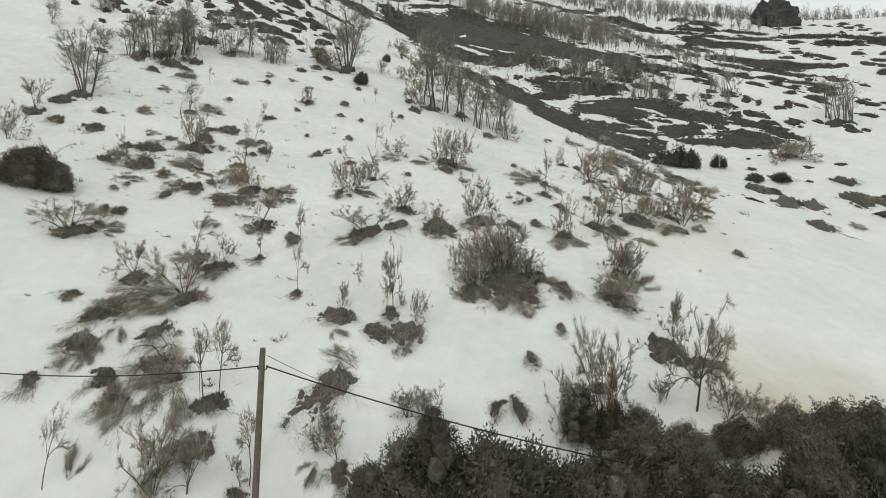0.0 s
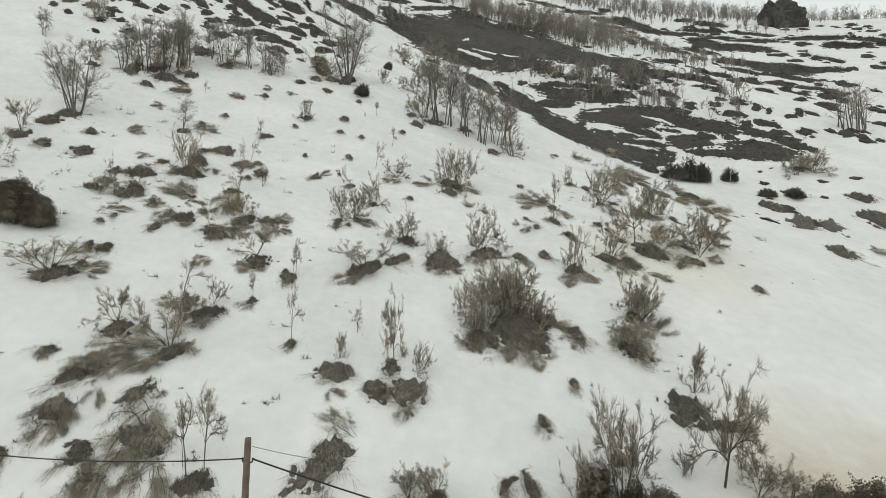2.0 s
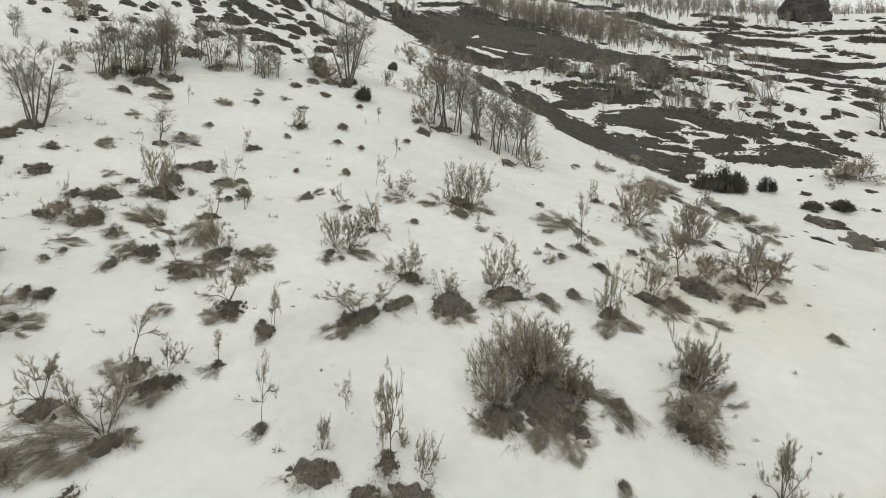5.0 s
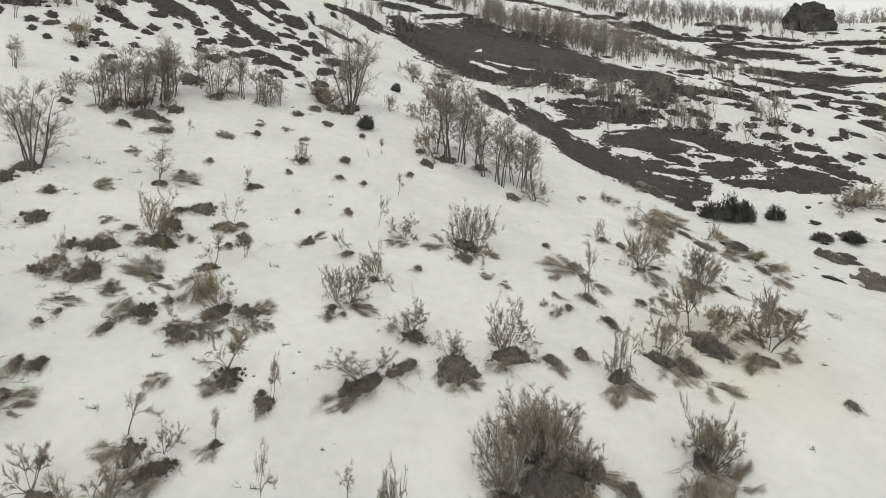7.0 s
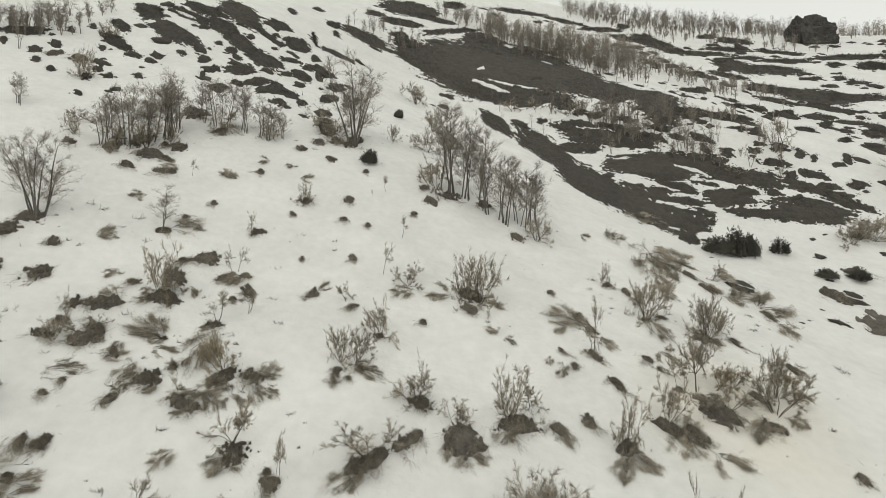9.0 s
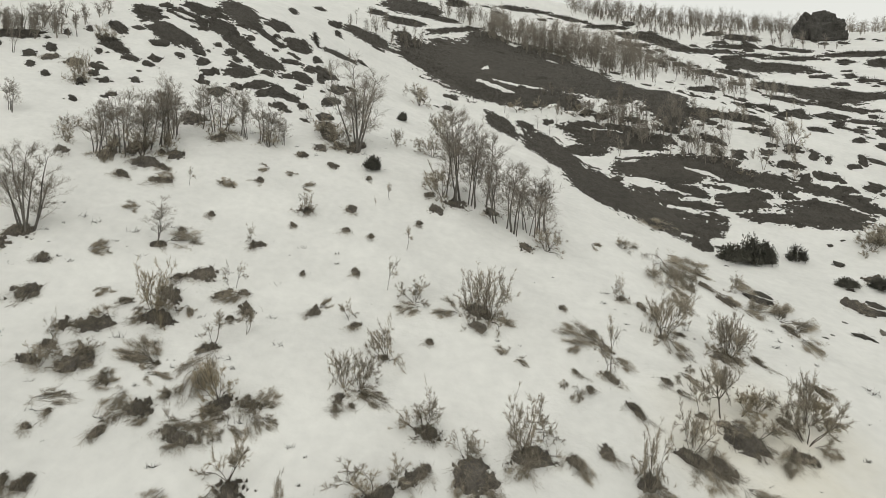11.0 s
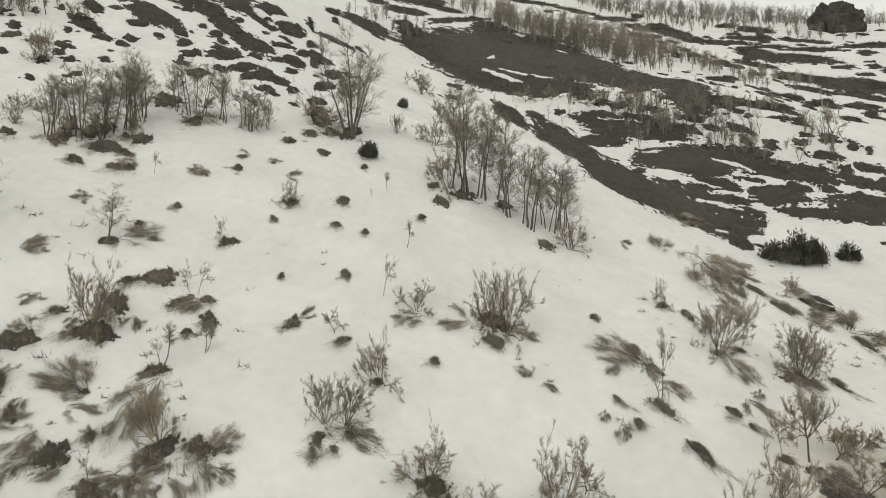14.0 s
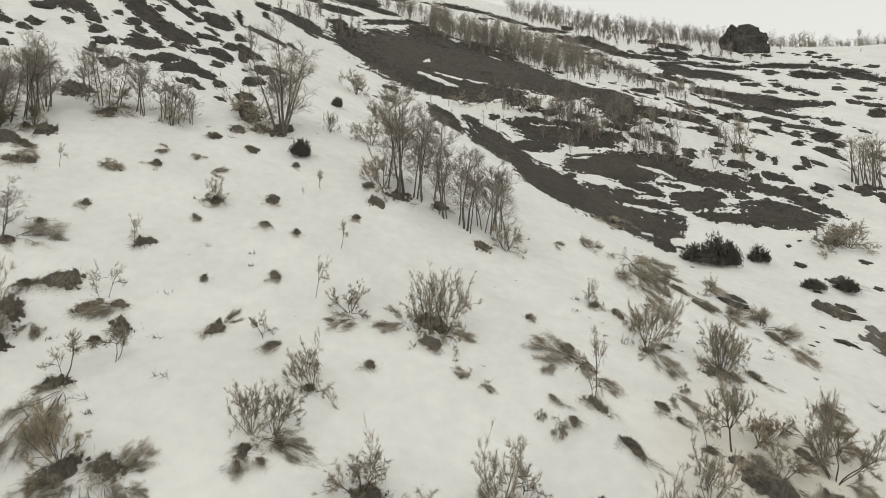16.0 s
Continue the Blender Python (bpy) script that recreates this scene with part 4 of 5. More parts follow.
tree(-22.56, 41.09, 4.03)
tree(3.57, 41.67, 3.64)
tree(-22.47, 41.88, 4.96)
tree(-22.32, 42.21, 4.01)
tree(1.46, 42.41, 4.7)
tree(-22.25, 42.8, 4.09)
tree(2.34, 42.83, 4.12)
tree(1.19, 42.87, 4.46)
tree(0.88, 43.02, 4.49)
tree(-22.2, 43.08, 3.27)
tree(2.02, 43.28, 4.19)
tree(0.26, 43.33, 4.87)
tree(2.83, 43.38, 4.36)
tree(-22.26, 43.64, 4.03)
tree(-0.21, 43.72, 4.28)
tree(3.4, 44.02, 3.62)
tree(-1.12, 44.93, 5.67)
tree(-1.7, 44.95, 5.86)
tree(-19.82, 45.04, 3.45)
tree(-2.74, 45.09, 6.59)
tree(-3.26, 45.15, 6.44)
tree(-2.22, 45.17, 6.08)
tree(-21.25, 45.17, 2.93)
tree(-20.29, 45.18, 3.83)
tree(-0.49, 45.29, 5.21)
tree(-21.77, 45.38, 3.32)
tree(-18.23, 45.4, 3.11)
tree(-16.54, 45.45, 2.55)
tree(-19.64, 45.45, 3.68)
tree(-17.97, 45.49, 3.3)
tree(-18.57, 45.54, 3.67)
tree(-2.51, 45.6, 6.34)
tree(-16.95, 45.73, 3.13)
tree(-16.38, 45.74, 2.94)
tree(-16.18, 45.88, 2.66)
tree(-15.68, 46.33, 2.24)
tree(-16.08, 46.34, 2.8)
tree(-42.61, 51.33, 2.58)
tree(-42.16, 52.62, 2.55)
tree(-41.68, 53.66, 2.44)
tree(44.41, 63.03, 4.76)
tree(44.62, 63.07, 5.15)
tree(43.3, 63.27, 4.95)
tree(44.09, 63.31, 5.06)
tree(43.86, 63.38, 5.07)
tree(43.05, 63.44, 4.79)
tree(42.58, 63.56, 5.2)
tree(42.57, 63.89, 5.12)
tree(42.42, 64.18, 4.86)
tree(45.6, 64.42, 4.89)
tree(45.19, 64.81, 4.93)
tree(44.6, 65.15, 4.67)
tree(46.31, 65.56, 5)
tree(44.99, 65.99, 4.74)
tree(32.68, 66.47, 3.85)
tree(32.21, 66.56, 4.14)
tree(31.87, 66.59, 3.31)
tree(31.36, 68.61, 3.45)
broad_tree(-23.05, 32.41, 4.34)
broad_tree(-10.61, 48.6, 7.0)
belt(-43.54, 50.81, -40.92, 54.05, 9, 2.75)
belt(14.99, 73.5, 25.57, 67.55, 34, 2.66)
belt(2.12, 77.42, 8.58, 77.06, 10, 1.73)
belt(-21.24, 96.18, -13.53, 94.9, 8, 2.93)
belt(32.92, 106.95, 37.29, 89.41, 12, 2.33)
belt(41.64, 154.38, 75.84, 142.03, 20, 4.29)
wood_belt(-44.2, 50.4, -40.2, 54.2, 40, 2.3)
wood_belt(28.14, 71.42, 31.75, 67.92, 14, 2)
wood_belt(14.8, 72.81, 25.94, 67.2, 50, 2.52)
wood_belt(14.95, 75.69, 19.05, 72.57, 16, 1.94)
wood_belt(9.23, 81.12, 15.53, 75.42, 24, 1.81)
wood_belt(-21.67, 97.97, -10.23, 98.11, 20, 2.64)
wood_belt(43.63, 103.6, 47.05, 94.31, 14, 2.51)
wood_belt(9.47, 108.29, 27.68, 97.41, 70, 3.28)
wood_belt(0.29, 112.62, 32.48, 108.43, 190, 4.6)
wood_belt(33.38, 113.81, 40.09, 94.91, 45, 2.7)
wood_belt(-9.09, 121.53, 4.15, 124.94, 34, 3.63)
wood_belt(1.64, 122.12, 33.21, 123.16, 70, 4.26)
evergreen(-8.8, 46.1, 1.05, 1.4)
evergreen(27.05, 47.1, 0.94, 1.8)
evergreen(24.94, 47.36, 0.75, 1.32)
evergreen(18.2, 49.3, 1.35, 2.1)
evergreen(19.6, 49.5, 2.3, 2.0)
evergreen(20.9, 50.0, 1.7, 1.6)
evergreen(23.78, 51.11, 1.3, 1.4)
evergreen(-8.7, 59.91, 0.85, 1.1)
thicket(-0.6, 15.48, 0.89, 0.82)
thicket(4.13, 15.99, 1.23, 1.26)
thicket(3.32, 16.04, 1.48, 1.13)
thicket(4.84, 16.04, 1.12, 1.12)
thicket(6.1, 16.11, 0.84, 1.54)
thicket(7.57, 16.3, 0.85, 1.56)
thicket(9.17, 16.64, 1.1, 1.59)
thicket(10.34, 16.72, 1.19, 1.74)
thicket(11.39, 16.81, 1.28, 1.89)
thicket(-18.9, 23.1, 1.5, 1.45)
thicket(-18.0, 23.0, 1.75, 1.7)
thicket(-17.2, 23.2, 1.3, 1.25)
tall_broom(6.94, 17.41, 3.2, 2.13, 5.86)
tall_broom(-2.24, 20.05, 2.57, 1.11, 1.91)
broom(-7.05, 13.89, 1.72, 1.45, 0)
broom(-6.31, 14.01, 1.46, 1.33, 0)
broom(-5.16, 14.33, 0.82, 0.54, -9.46)
broom(-3, 14.99, 1.11, 1.07, -21.04)
broom(-3.3, 15.29, 0.87, 0.87, 0)
sapling(-6.95, 15.94, 2.01, 0.77, -4.4)
sapling(-6.48, 16, 2.1, 0.78, -2.12)
broom(-1.34, 16.05, 0.77, 0.92, -11.31)
broom(3.07, 16.08, 1.74, 0.91, -4.97)
sapling(-7.15, 16.15, 1.71, 0.59, -2.2)
broom(-0.73, 16.15, 1.05, 1.16, -16.39)
sapling(-6.65, 16.34, 2, 0.67, 1.91)
broom(-10.7, 16.46, 0.82, 0.82, -9.46)
broom(4.06, 16.75, 2.77, 1.27, 0)
broom(4.55, 17.07, 1.16, 0.97, 15.52)
broom(7.79, 17.24, 0.97, 1.29, 18.43)
broom(8.58, 17.26, 0.84, 1.53, 0)
broom(-10.84, 18.06, 0.77, 0.93, -21.8)
broom(-9.6, 19.64, 1.97, 1.71, -7.43)
broom(-1.43, 19.71, 1.09, 0.67, 12.99)
broom(-11.44, 19.89, 1.49, 1.4, -22.38)
broom(-4.08, 20.13, 0.87, 0.52, 5.71)
broom(7.42, 20.31, 1.53, 0.88, 10.89)
broom(-15.14, 21.33, 1.16, 2.52, -18.43)
broom(-9.06, 21.58, 0.96, 0.77, 16.7)
broom(0.57, 21.79, 1.18, 1.33, -11.31)
broom(5.91, 21.83, 1.21, 1.58, 0)
broom(0.36, 22.33, 1.65, 1.17, -6.71)
broom(2.5, 22.61, 1.4, 1.4, 10.01)
broom(2.92, 22.64, 1.08, 1.18, 19.98)
broom(0.8, 22.69, 1.81, 1.31, -7.77)
broom(1.63, 22.86, 2.27, 2.44, 0)
broom(1.6, 23.27, 2.04, 2.45, 5.71)
broom(1.74, 23.28, 2.13, 2.55, 0)
broom(6.62, 23.49, 1.54, 1.71, 6.34)
broom(6.72, 23.61, 1.94, 1.64, 11.89)
broom(6.96, 23.78, 1.2, 1.24, 15.95)
broom(-8.71, 24.47, 1.61, 1.7, 0)
broom(-4.21, 24.97, 1.24, 2.1, -8.75)
broom(-22.14, 26.17, 1.94, 1.66, 0)
broom(-17.14, 26.74, 1, 1.22, 0)
broom(4.92, 26.81, 2.25, 1.33, 5.19)
broom(-1.22, 26.84, 1.05, 1.68, 21.8)
broom(0.67, 27.25, 2.23, 2.23, 0)
broom(-16.27, 27.4, 0.91, 1.37, 0)
broom(-2.89, 27.53, 1.08, 1.69, -23.2)
broom(1.5, 28.01, 0.93, 0.93, 22.62)
broom(6.95, 28.33, 1.76, 1.54, 17.35)
broom(-6.15, 28.7, 1.5, 1.2, -8)
broom(-5.5, 28.8, 1.45, 1.2, 14)
broom(9.42, 28.84, 1.34, 2.23, 26.57)
broom(-23.47, 29.16, 1.87, 1.87, 0)
broom(11.53, 29.37, 2.16, 2.27, 6.01)
broom(-4.83, 30.69, 1.7, 1.5, -30)
broom(-6.92, 32.36, 0.95, 0.84, -12.53)
broom(-1.0, 34.29, 2.5, 1.9, -9)
broom(-0.35, 34.3, 2.6, 1.9, 9)
broom(-4.12, 34.42, 1.27, 1.38, -5.19)
broom(-11.48, 39.41, 1.32, 1.32, 12.53)
broom(-24.05, 39.46, 1.83, 2.14, 0)
broom(-27.08, 39.49, 1.24, 1.39, 0)
broom(-22.46, 40.12, 1.87, 2.18, 0)
broom(-28.04, 40.8, 0.97, 1.3, 0)
broom(-21.55, 41.36, 1.46, 1.62, 0)
broom(3.31, 41.55, 1.51, 1.81, 11.31)
broom(-3.6, 44.96, 2.43, 2.43, -19.65)
broom(-19.61, 45, 1.81, 2.18, 0)
broom(-16.39, 45.37, 1.64, 2.18, 0)
broom(-32.23, 46.68, 1.91, 1.64, 0)
broom(-32.77, 47.12, 2.39, 1.4, 0)
broom(-11.92, 48.4, 1.96, 1.96, 0)
broom(-13.24, 49.34, 2.02, 2.42, 0)
broom(-4.92, 51.57, 1.89, 2.1, -18.43)
broom(-7.84, 51.76, 1.45, 1.06, 0)
broom(30.44, 52.63, 1.87, 2.8, 0)
broom(32.43, 53.21, 2.12, 2.36, 0)
broom(32.35, 53.74, 1.8, 3.16, 0)
broom(-36.51, 55.01, 1.66, 1.88, 0)
broom(-5.15, 59.5, 2.03, 2.03, 0)
broom(25.57, 62.71, 1.03, 1.75, 0)
broom(33.49, 67.68, 3.79, 2.28, 0)
broom(-8.41, 71.72, 2.58, 2.9, 0)
broom(26.29, 72.46, 1.37, 2.24, 0)
broom(11.3, 77.14, 1.23, 2.74, 0)
broom(12.8, 77.8, 1.38, 2.77, 0)
broom(4.02, 79.5, 1.58, 2.87, 0)
broom(7.25, 79.81, 1.58, 2.59, 0)
sapling(-9.56, 13.7, 1.97, 0.79, 7.59)
sapling(-4.97, 14.37, 1.91, 0.68, -6.12)
sapling(-5.79, 20.44, 2.13, 0.53, -2.39)
sapling(-3.73, 21.26, 1.11, 0.74, 0)
sapling(-10.36, 21.92, 1.48, 1.18, 11.31)
sapling(-7.91, 22.1, 1.18, 0.49, 0)
sapling(-6.85, 23.71, 1.35, 0.54, 3.81)
sapling(-6.92, 23.8, 1.62, 0.47, 6.09)
sapling(-17.35, 27.61, 1.5, 0.69, 0)
sapling(-2.53, 27.84, 1.88, 0.47, -7.13)
sapling(-5.52, 34.76, 1.77, 0.82, 11.31)
sapling(-13.04, 35.36, 1.5, 0.75, 0)
sapling(-5.04, 38.26, 1.37, 0.68, 5.71)
sapling(-18.67, 39.15, 1.19, 0.59, 0)
sapling(-7.64, 41.79, 0.63, 0.25, 0)
sapling(-6.87, 42.76, 1.14, 0.65, 0)
sapling(-10.22, 72.89, 1.98, 1.32, 0)
pressed(-9.11, 13.9, -9.22, 14.57, 0.24)
pressed(-3.45, 14.81, -3.77, 14.29, 0.36)
pressed(-6.95, 15.15, -6.87, 14.27, 0.74)
pressed(-8.97, 15.67, -9.02, 14.49, 0.84)
pressed(-7.78, 16.05, -7.57, 14.71, 1.07)
pressed(-9.66, 16.19, -9.38, 14.77, 0.84)
pressed(-8.76, 16.37, -8.88, 15.81, 0.66)
pressed(-10.98, 16.81, -10.66, 15.59, 0.78)
pressed(-11.12, 17.09, -10.74, 16.05, 0.9)
pressed(-8.81, 17.22, -8.24, 14.61, 1.53)
pressed(-3.03, 17.47, -4.28, 18.22, 0.47)
pressed(-8.9, 17.66, -8.83, 15.69, 1.19)
pressed(-11.48, 18.44, -11.6, 17.62, 0.71)
pressed(-1.72, 18.73, -1.77, 17.89, 0.49)
pressed(-4.05, 18.79, -3.54, 18.41, 0.41)
pressed(-9.66, 19.19, -10.43, 18.37, 0.8)
pressed(-2.14, 19.41, -2.65, 18.61, 0.62)
pressed(-9.6, 19.64, -11.63, 19.47, 1.04)
pressed(-8.98, 21.08, -9.66, 20.31, 0.94)
pressed(2.36, 21.4, 2.38, 20.29, 0.95)
pressed(-10.23, 21.54, -11.15, 21.13, 0.65)
pressed(0.54, 21.58, -0.02, 21.01, 0.77)
pressed(-14.04, 21.73, -13.27, 22.08, 0.43)
pressed(1.86, 21.81, 1.2, 20.53, 0.76)
pressed(0.67, 21.84, 0.04, 21.36, 0.64)
pressed(0.42, 21.85, -0.06, 20.97, 0.62)
pressed(-14.18, 22.06, -13.45, 22.54, 0.45)
pressed(3.78, 22.12, 4.27, 21.47, 0.58)
pressed(0.74, 22.13, 0.34, 20.84, 0.61)
pressed(1.63, 22.14, 1.4, 21.56, 0.72)
pressed(1.71, 22.22, 2.08, 20.68, 1.12)
pressed(2.29, 22.4, 3.1, 21.8, 0.8)
pressed(6.04, 22.48, 6.15, 21.68, 1.14)
pressed(2.55, 22.95, 4.22, 22.04, 1.02)
pressed(6.32, 23.04, 5.11, 21.59, 0.8)
pressed(7.15, 23.16, 8.45, 23.93, 0.5)
pressed(6.57, 23.33, 5.63, 22.2, 0.66)
pressed(6.56, 23.51, 6.78, 22.4, 1.25)
pressed(-10.5, 24.02, -11, 23.19, 0.56)
pressed(-8.76, 24.18, -9.18, 23.22, 0.88)
pressed(-4.31, 24.57, -5.32, 23.52, 0.83)
pressed(-16.26, 25.7, -14.88, 26.06, 0.51)
pressed(-0.79, 25.78, -0.39, 25.03, 0.86)
pressed(-1.41, 26.33, -1.72, 25, 0.63)
pressed(4.88, 26.7, 4.08, 25.15, 1.01)
pressed(5.3, 26.75, 5.55, 25.73, 0.82)
pressed(8.13, 26.92, 9.01, 26, 0.97)
pressed(0.66, 26.95, 0.2, 25.96, 0.65)
pressed(2.5, 27.52, 2.58, 26.14, 0.84)
pressed(7.04, 27.7, 7.31, 26.38, 1.14)
pressed(7.8, 28.59, 6.76, 26.95, 0.76)
pressed(-5.63, 28.6, -4.01, 28.13, 0.23)
pressed(10.84, 29.09, 9.52, 27.35, 0.73)
pressed(11.81, 29.28, 12.47, 28.6, 1.18)
pressed(3.3, 30.73, 2.97, 29.84, 0.35)
pressed(2.76, 31.09, 2.53, 30.49, 0.28)
pressed(0.8, 31.79, 1.37, 31.66, 0.29)
pressed(0.46, 32.23, -0.25, 32.2, 0.51)
pressed(-8.37, 32.67, -7.81, 33.45, 0.4)
pressed(-20.04, 32.73, -19.2, 33.39, 0.91)
pressed(-19.26, 33.22, -20.04, 32.49, 0.68)
pressed(3.85, 33.5, 2.88, 32.88, 0.73)
pressed(4.78, 33.84, 2.6, 34.62, 1.28)
pressed(-3.85, 34.18, -5.21, 33.45, 0.86)
pressed(-1.93, 34.42, -3.41, 34.31, 1.23)
pressed(-17.07, 34.57, -15.44, 35.62, 1.48)
pressed(-0.22, 34.57, 0.69, 33.55, 0.98)
pressed(24.33, 35.75, 25.38, 35.09, 1.56)
pressed(-19.75, 36.23, -20.87, 35.88, 0.83)
pressed(-20.91, 39.19, -19.53, 39.03, 1.19)
pressed(-24.45, 39.53, -24.32, 38.33, 1.19)
pressed(-17.15, 39.74, -16.09, 40.09, 1.02)
pressed(-16.54, 40.32, -16.9, 39.59, 1.12)
pressed(-12.53, 41.8, -11.51, 42.18, 0.85)
pressed(-15.09, 42.63, -15.9, 42.19, 0.84)
pressed(-13.71, 43.03, -13.75, 42.33, 0.62)
pressed(6.55, 43.78, 7.31, 43.69, 0.97)
pressed(8.62, 44.37, 10, 46.56, 1.14)
pressed(-20.28, 45.48, -18.34, 44.1, 1.76)
pressed(12.48, 46.46, 12.98, 43.05, 3.18)
pressed(-3.95, 47.21, -5.26, 47.24, 1.65)
pressed(13.69, 54.28, 14.57, 51.91, 3.2)
clump(-5.24, 14.16, -4.95, 14.19, 0.26)
clump(-7.29, 14.18, -7.15, 14.25, 0.31)
clump(-1.85, 14.52, -1.7, 14.5, 0.31)
clump(-2.88, 14.68, -2.81, 14.64, 0.46)
clump(-6.88, 14.71, -6.37, 14.83, 0.52)
clump(-9.38, 15.4, -8.96, 15.62, 0.33)
clump(-11.5, 15.45, -11.44, 15.48, 0.37)
clump(-6.94, 15.81, -6.31, 15.84, 0.49)
clump(-9.83, 15.9, -9.77, 15.97, 0.62)
clump(-4.12, 16.01, -3.16, 16.91, 0.87)
clump(0.96, 16.45, 1.33, 16.75, 0.2)
clump(-8.87, 16.67, -8.23, 16.6, 0.71)
clump(-11.03, 16.75, -10.99, 16.87, 0.71)
clump(1.61, 16.82, 1.84, 16.39, 0.29)
clump(4.19, 17.81, 4.42, 17.81, 0.4)
clump(2.21, 18.6, 2.46, 18.32, 0.24)
clump(-2.77, 19.01, -2.69, 19, 0.74)
clump(7.29, 19.09, 8.41, 19.16, 0.39)
clump(-1.8, 19.13, -1.59, 19.07, 0.98)
clump(-9.6, 19.14, -9.15, 19.61, 0.57)
clump(-4.18, 19.44, -4.04, 19.46, 0.91)
clump(-11.55, 19.61, -11.34, 19.81, 0.66)
clump(6.81, 19.78, 6.94, 19.56, 1.15)
clump(-2.38, 20.03, -2.26, 20.07, 0.48)
clump(3.51, 20.08, 3.55, 20.04, 0.27)
clump(-5.84, 20.41, -5.77, 20.42, 0.34)
clump(-9.31, 20.84, -8.83, 21.15, 0.59)
clump(-15.26, 20.99, -14.42, 21.64, 0.61)
clump(-10.05, 21.54, -9.85, 21.44, 0.68)
clump(0.41, 21.6, 0.86, 21.72, 0.79)
clump(2.46, 21.7, 2.73, 21.78, 1.02)
clump(5.7, 21.89, 6.36, 21.92, 0.72)
clump(0.57, 21.91, 0.7, 21.93, 0.65)
clump(-14.47, 22, -14.43, 22.03, 0.35)
clump(-7.91, 22.13, -7.86, 22.16, 0.31)
clump(1.82, 22.48, 2.12, 22.47, 1.53)
clump(3.97, 22.52, 4.22, 22.09, 0.42)
clump(4.12, 22.74, 4.06, 22.34, 0.25)
clump(6.26, 22.76, 6.18, 22.46, 0.28)
clump(-14.85, 22.97, -15, 23.28, 0.15)
clump(1.75, 22.97, 1.97, 22.98, 1.05)
clump(-15, 23, -14.99, 23.05, 0.25)
clump(2.83, 23.05, 3.11, 22.94, 0.6)
clump(3.29, 23.08, 3.32, 23.04, 0.45)
clump(-14.55, 23.18, -14.33, 23.16, 0.3)
clump(-14.48, 23.39, -14.25, 23.42, 0.25)
clump(-7.02, 23.58, -6.95, 23.63, 0.37)
clump(-7.13, 23.59, -7.06, 23.64, 0.53)
clump(6.54, 23.73, 6.61, 23.72, 0.51)
clump(6.53, 23.79, 6.63, 23.8, 0.65)
clump(-7.31, 23.96, -7.24, 23.96, 0.24)
clump(-8.84, 24.28, -8.18, 24.45, 0.73)
clump(-4.5, 24.58, -3.75, 25.12, 0.7)
clump(-15.73, 24.62, -15.61, 24.66, 0.18)
clump(-15.5, 25.35, -15.45, 25.38, 0.24)
clump(-3.23, 25.65, -2.72, 25.99, 0.57)
clump(-1.07, 26.22, -0.73, 26.18, 1.23)
clump(-17.72, 26.81, -17.53, 26.84, 0.49)
clump(4.88, 26.84, 5.2, 26.93, 0.63)
clump(13.04, 26.89, 13.09, 26.82, 0.39)
clump(0.54, 27.01, 1.61, 27.04, 0.68)
clump(2.43, 27.16, 2.74, 27.05, 0.46)
clump(-16.29, 27.29, -16.13, 27.41, 0.82)
clump(-3.09, 27.42, -2.37, 27.55, 0.55)
clump(-17.56, 27.61, -17.47, 27.71, 0.49)
clump(-6.27, 27.79, -6.16, 27.66, 0.14)
clump(7.57, 27.83, 7.92, 27.55, 0.65)
clump(3.72, 27.85, 3.92, 27.75, 0.5)
clump(-5.65, 27.93, -5.57, 27.85, 0.13)
clump(-6.28, 28.13, -6.12, 28.1, 0.33)
clump(6.63, 28.15, 7.08, 27.96, 0.59)
clump(-5.34, 28.44, -5.22, 28.41, 0.19)
clump(10.69, 28.58, 11.32, 28.46, 0.48)
clump(-17.72, 28.63, -17.64, 28.71, 0.59)
clump(8.84, 28.87, 9.13, 28.82, 1.33)
clump(-23.49, 28.95, -23.34, 29.08, 0.8)
clump(-22.08, 29.05, -21.95, 29.12, 0.79)
clump(-20.33, 29.46, -20.25, 29.6, 1.04)
clump(-20.31, 29.51, -20.21, 29.62, 0.72)
clump(-4.96, 30.68, -4.82, 30.75, 0.21)
clump(-23.52, 30.86, -23.19, 31.14, 0.71)
clump(3.76, 30.94, 3.78, 30.68, 0.23)
clump(-23.4, 31.15, -23.12, 31.25, 0.73)
clump(-21.1, 31.33, -21.04, 31.39, 0.56)
clump(3.28, 31.81, 3.32, 31.75, 0.23)
clump(-6.5, 31.97, -6.39, 32.03, 0.61)
clump(-3.13, 32.02, -3.07, 32.04, 0.29)
clump(-23.36, 32.16, -22.99, 32.45, 0.87)
clump(-8.64, 32.35, -8.52, 32.42, 0.58)
clump(-0.98, 33.6, -0.87, 33.54, 0.68)
clump(21.82, 34.16, 21.98, 34.18, 1.63)
clump(-17.55, 34.21, -17.31, 34.35, 0.49)
clump(-0.93, 34.44, -0.63, 34.56, 1.03)
clump(4.48, 34.52, 4.73, 34.49, 0.32)
clump(-9.94, 34.58, -9.87, 34.68, 0.18)
clump(-17.09, 35.62, -17.02, 35.61, 0.25)
clump(-7.37, 35.62, -7.29, 35.68, 0.39)
clump(-13, 35.71, -12.57, 35.77, 0.49)
clump(3.41, 36.06, 3.47, 36.09, 0.26)
clump(-16.28, 37.36, -16.19, 37.37, 0.29)
clump(-11.79, 38.07, -11.58, 38.08, 0.25)
clump(-22.42, 38.14, -22.28, 38.18, 0.67)
clump(-20.77, 38.54, -19.96, 38.84, 0.48)
clump(-26.52, 38.59, -26.55, 38.51, 0.65)
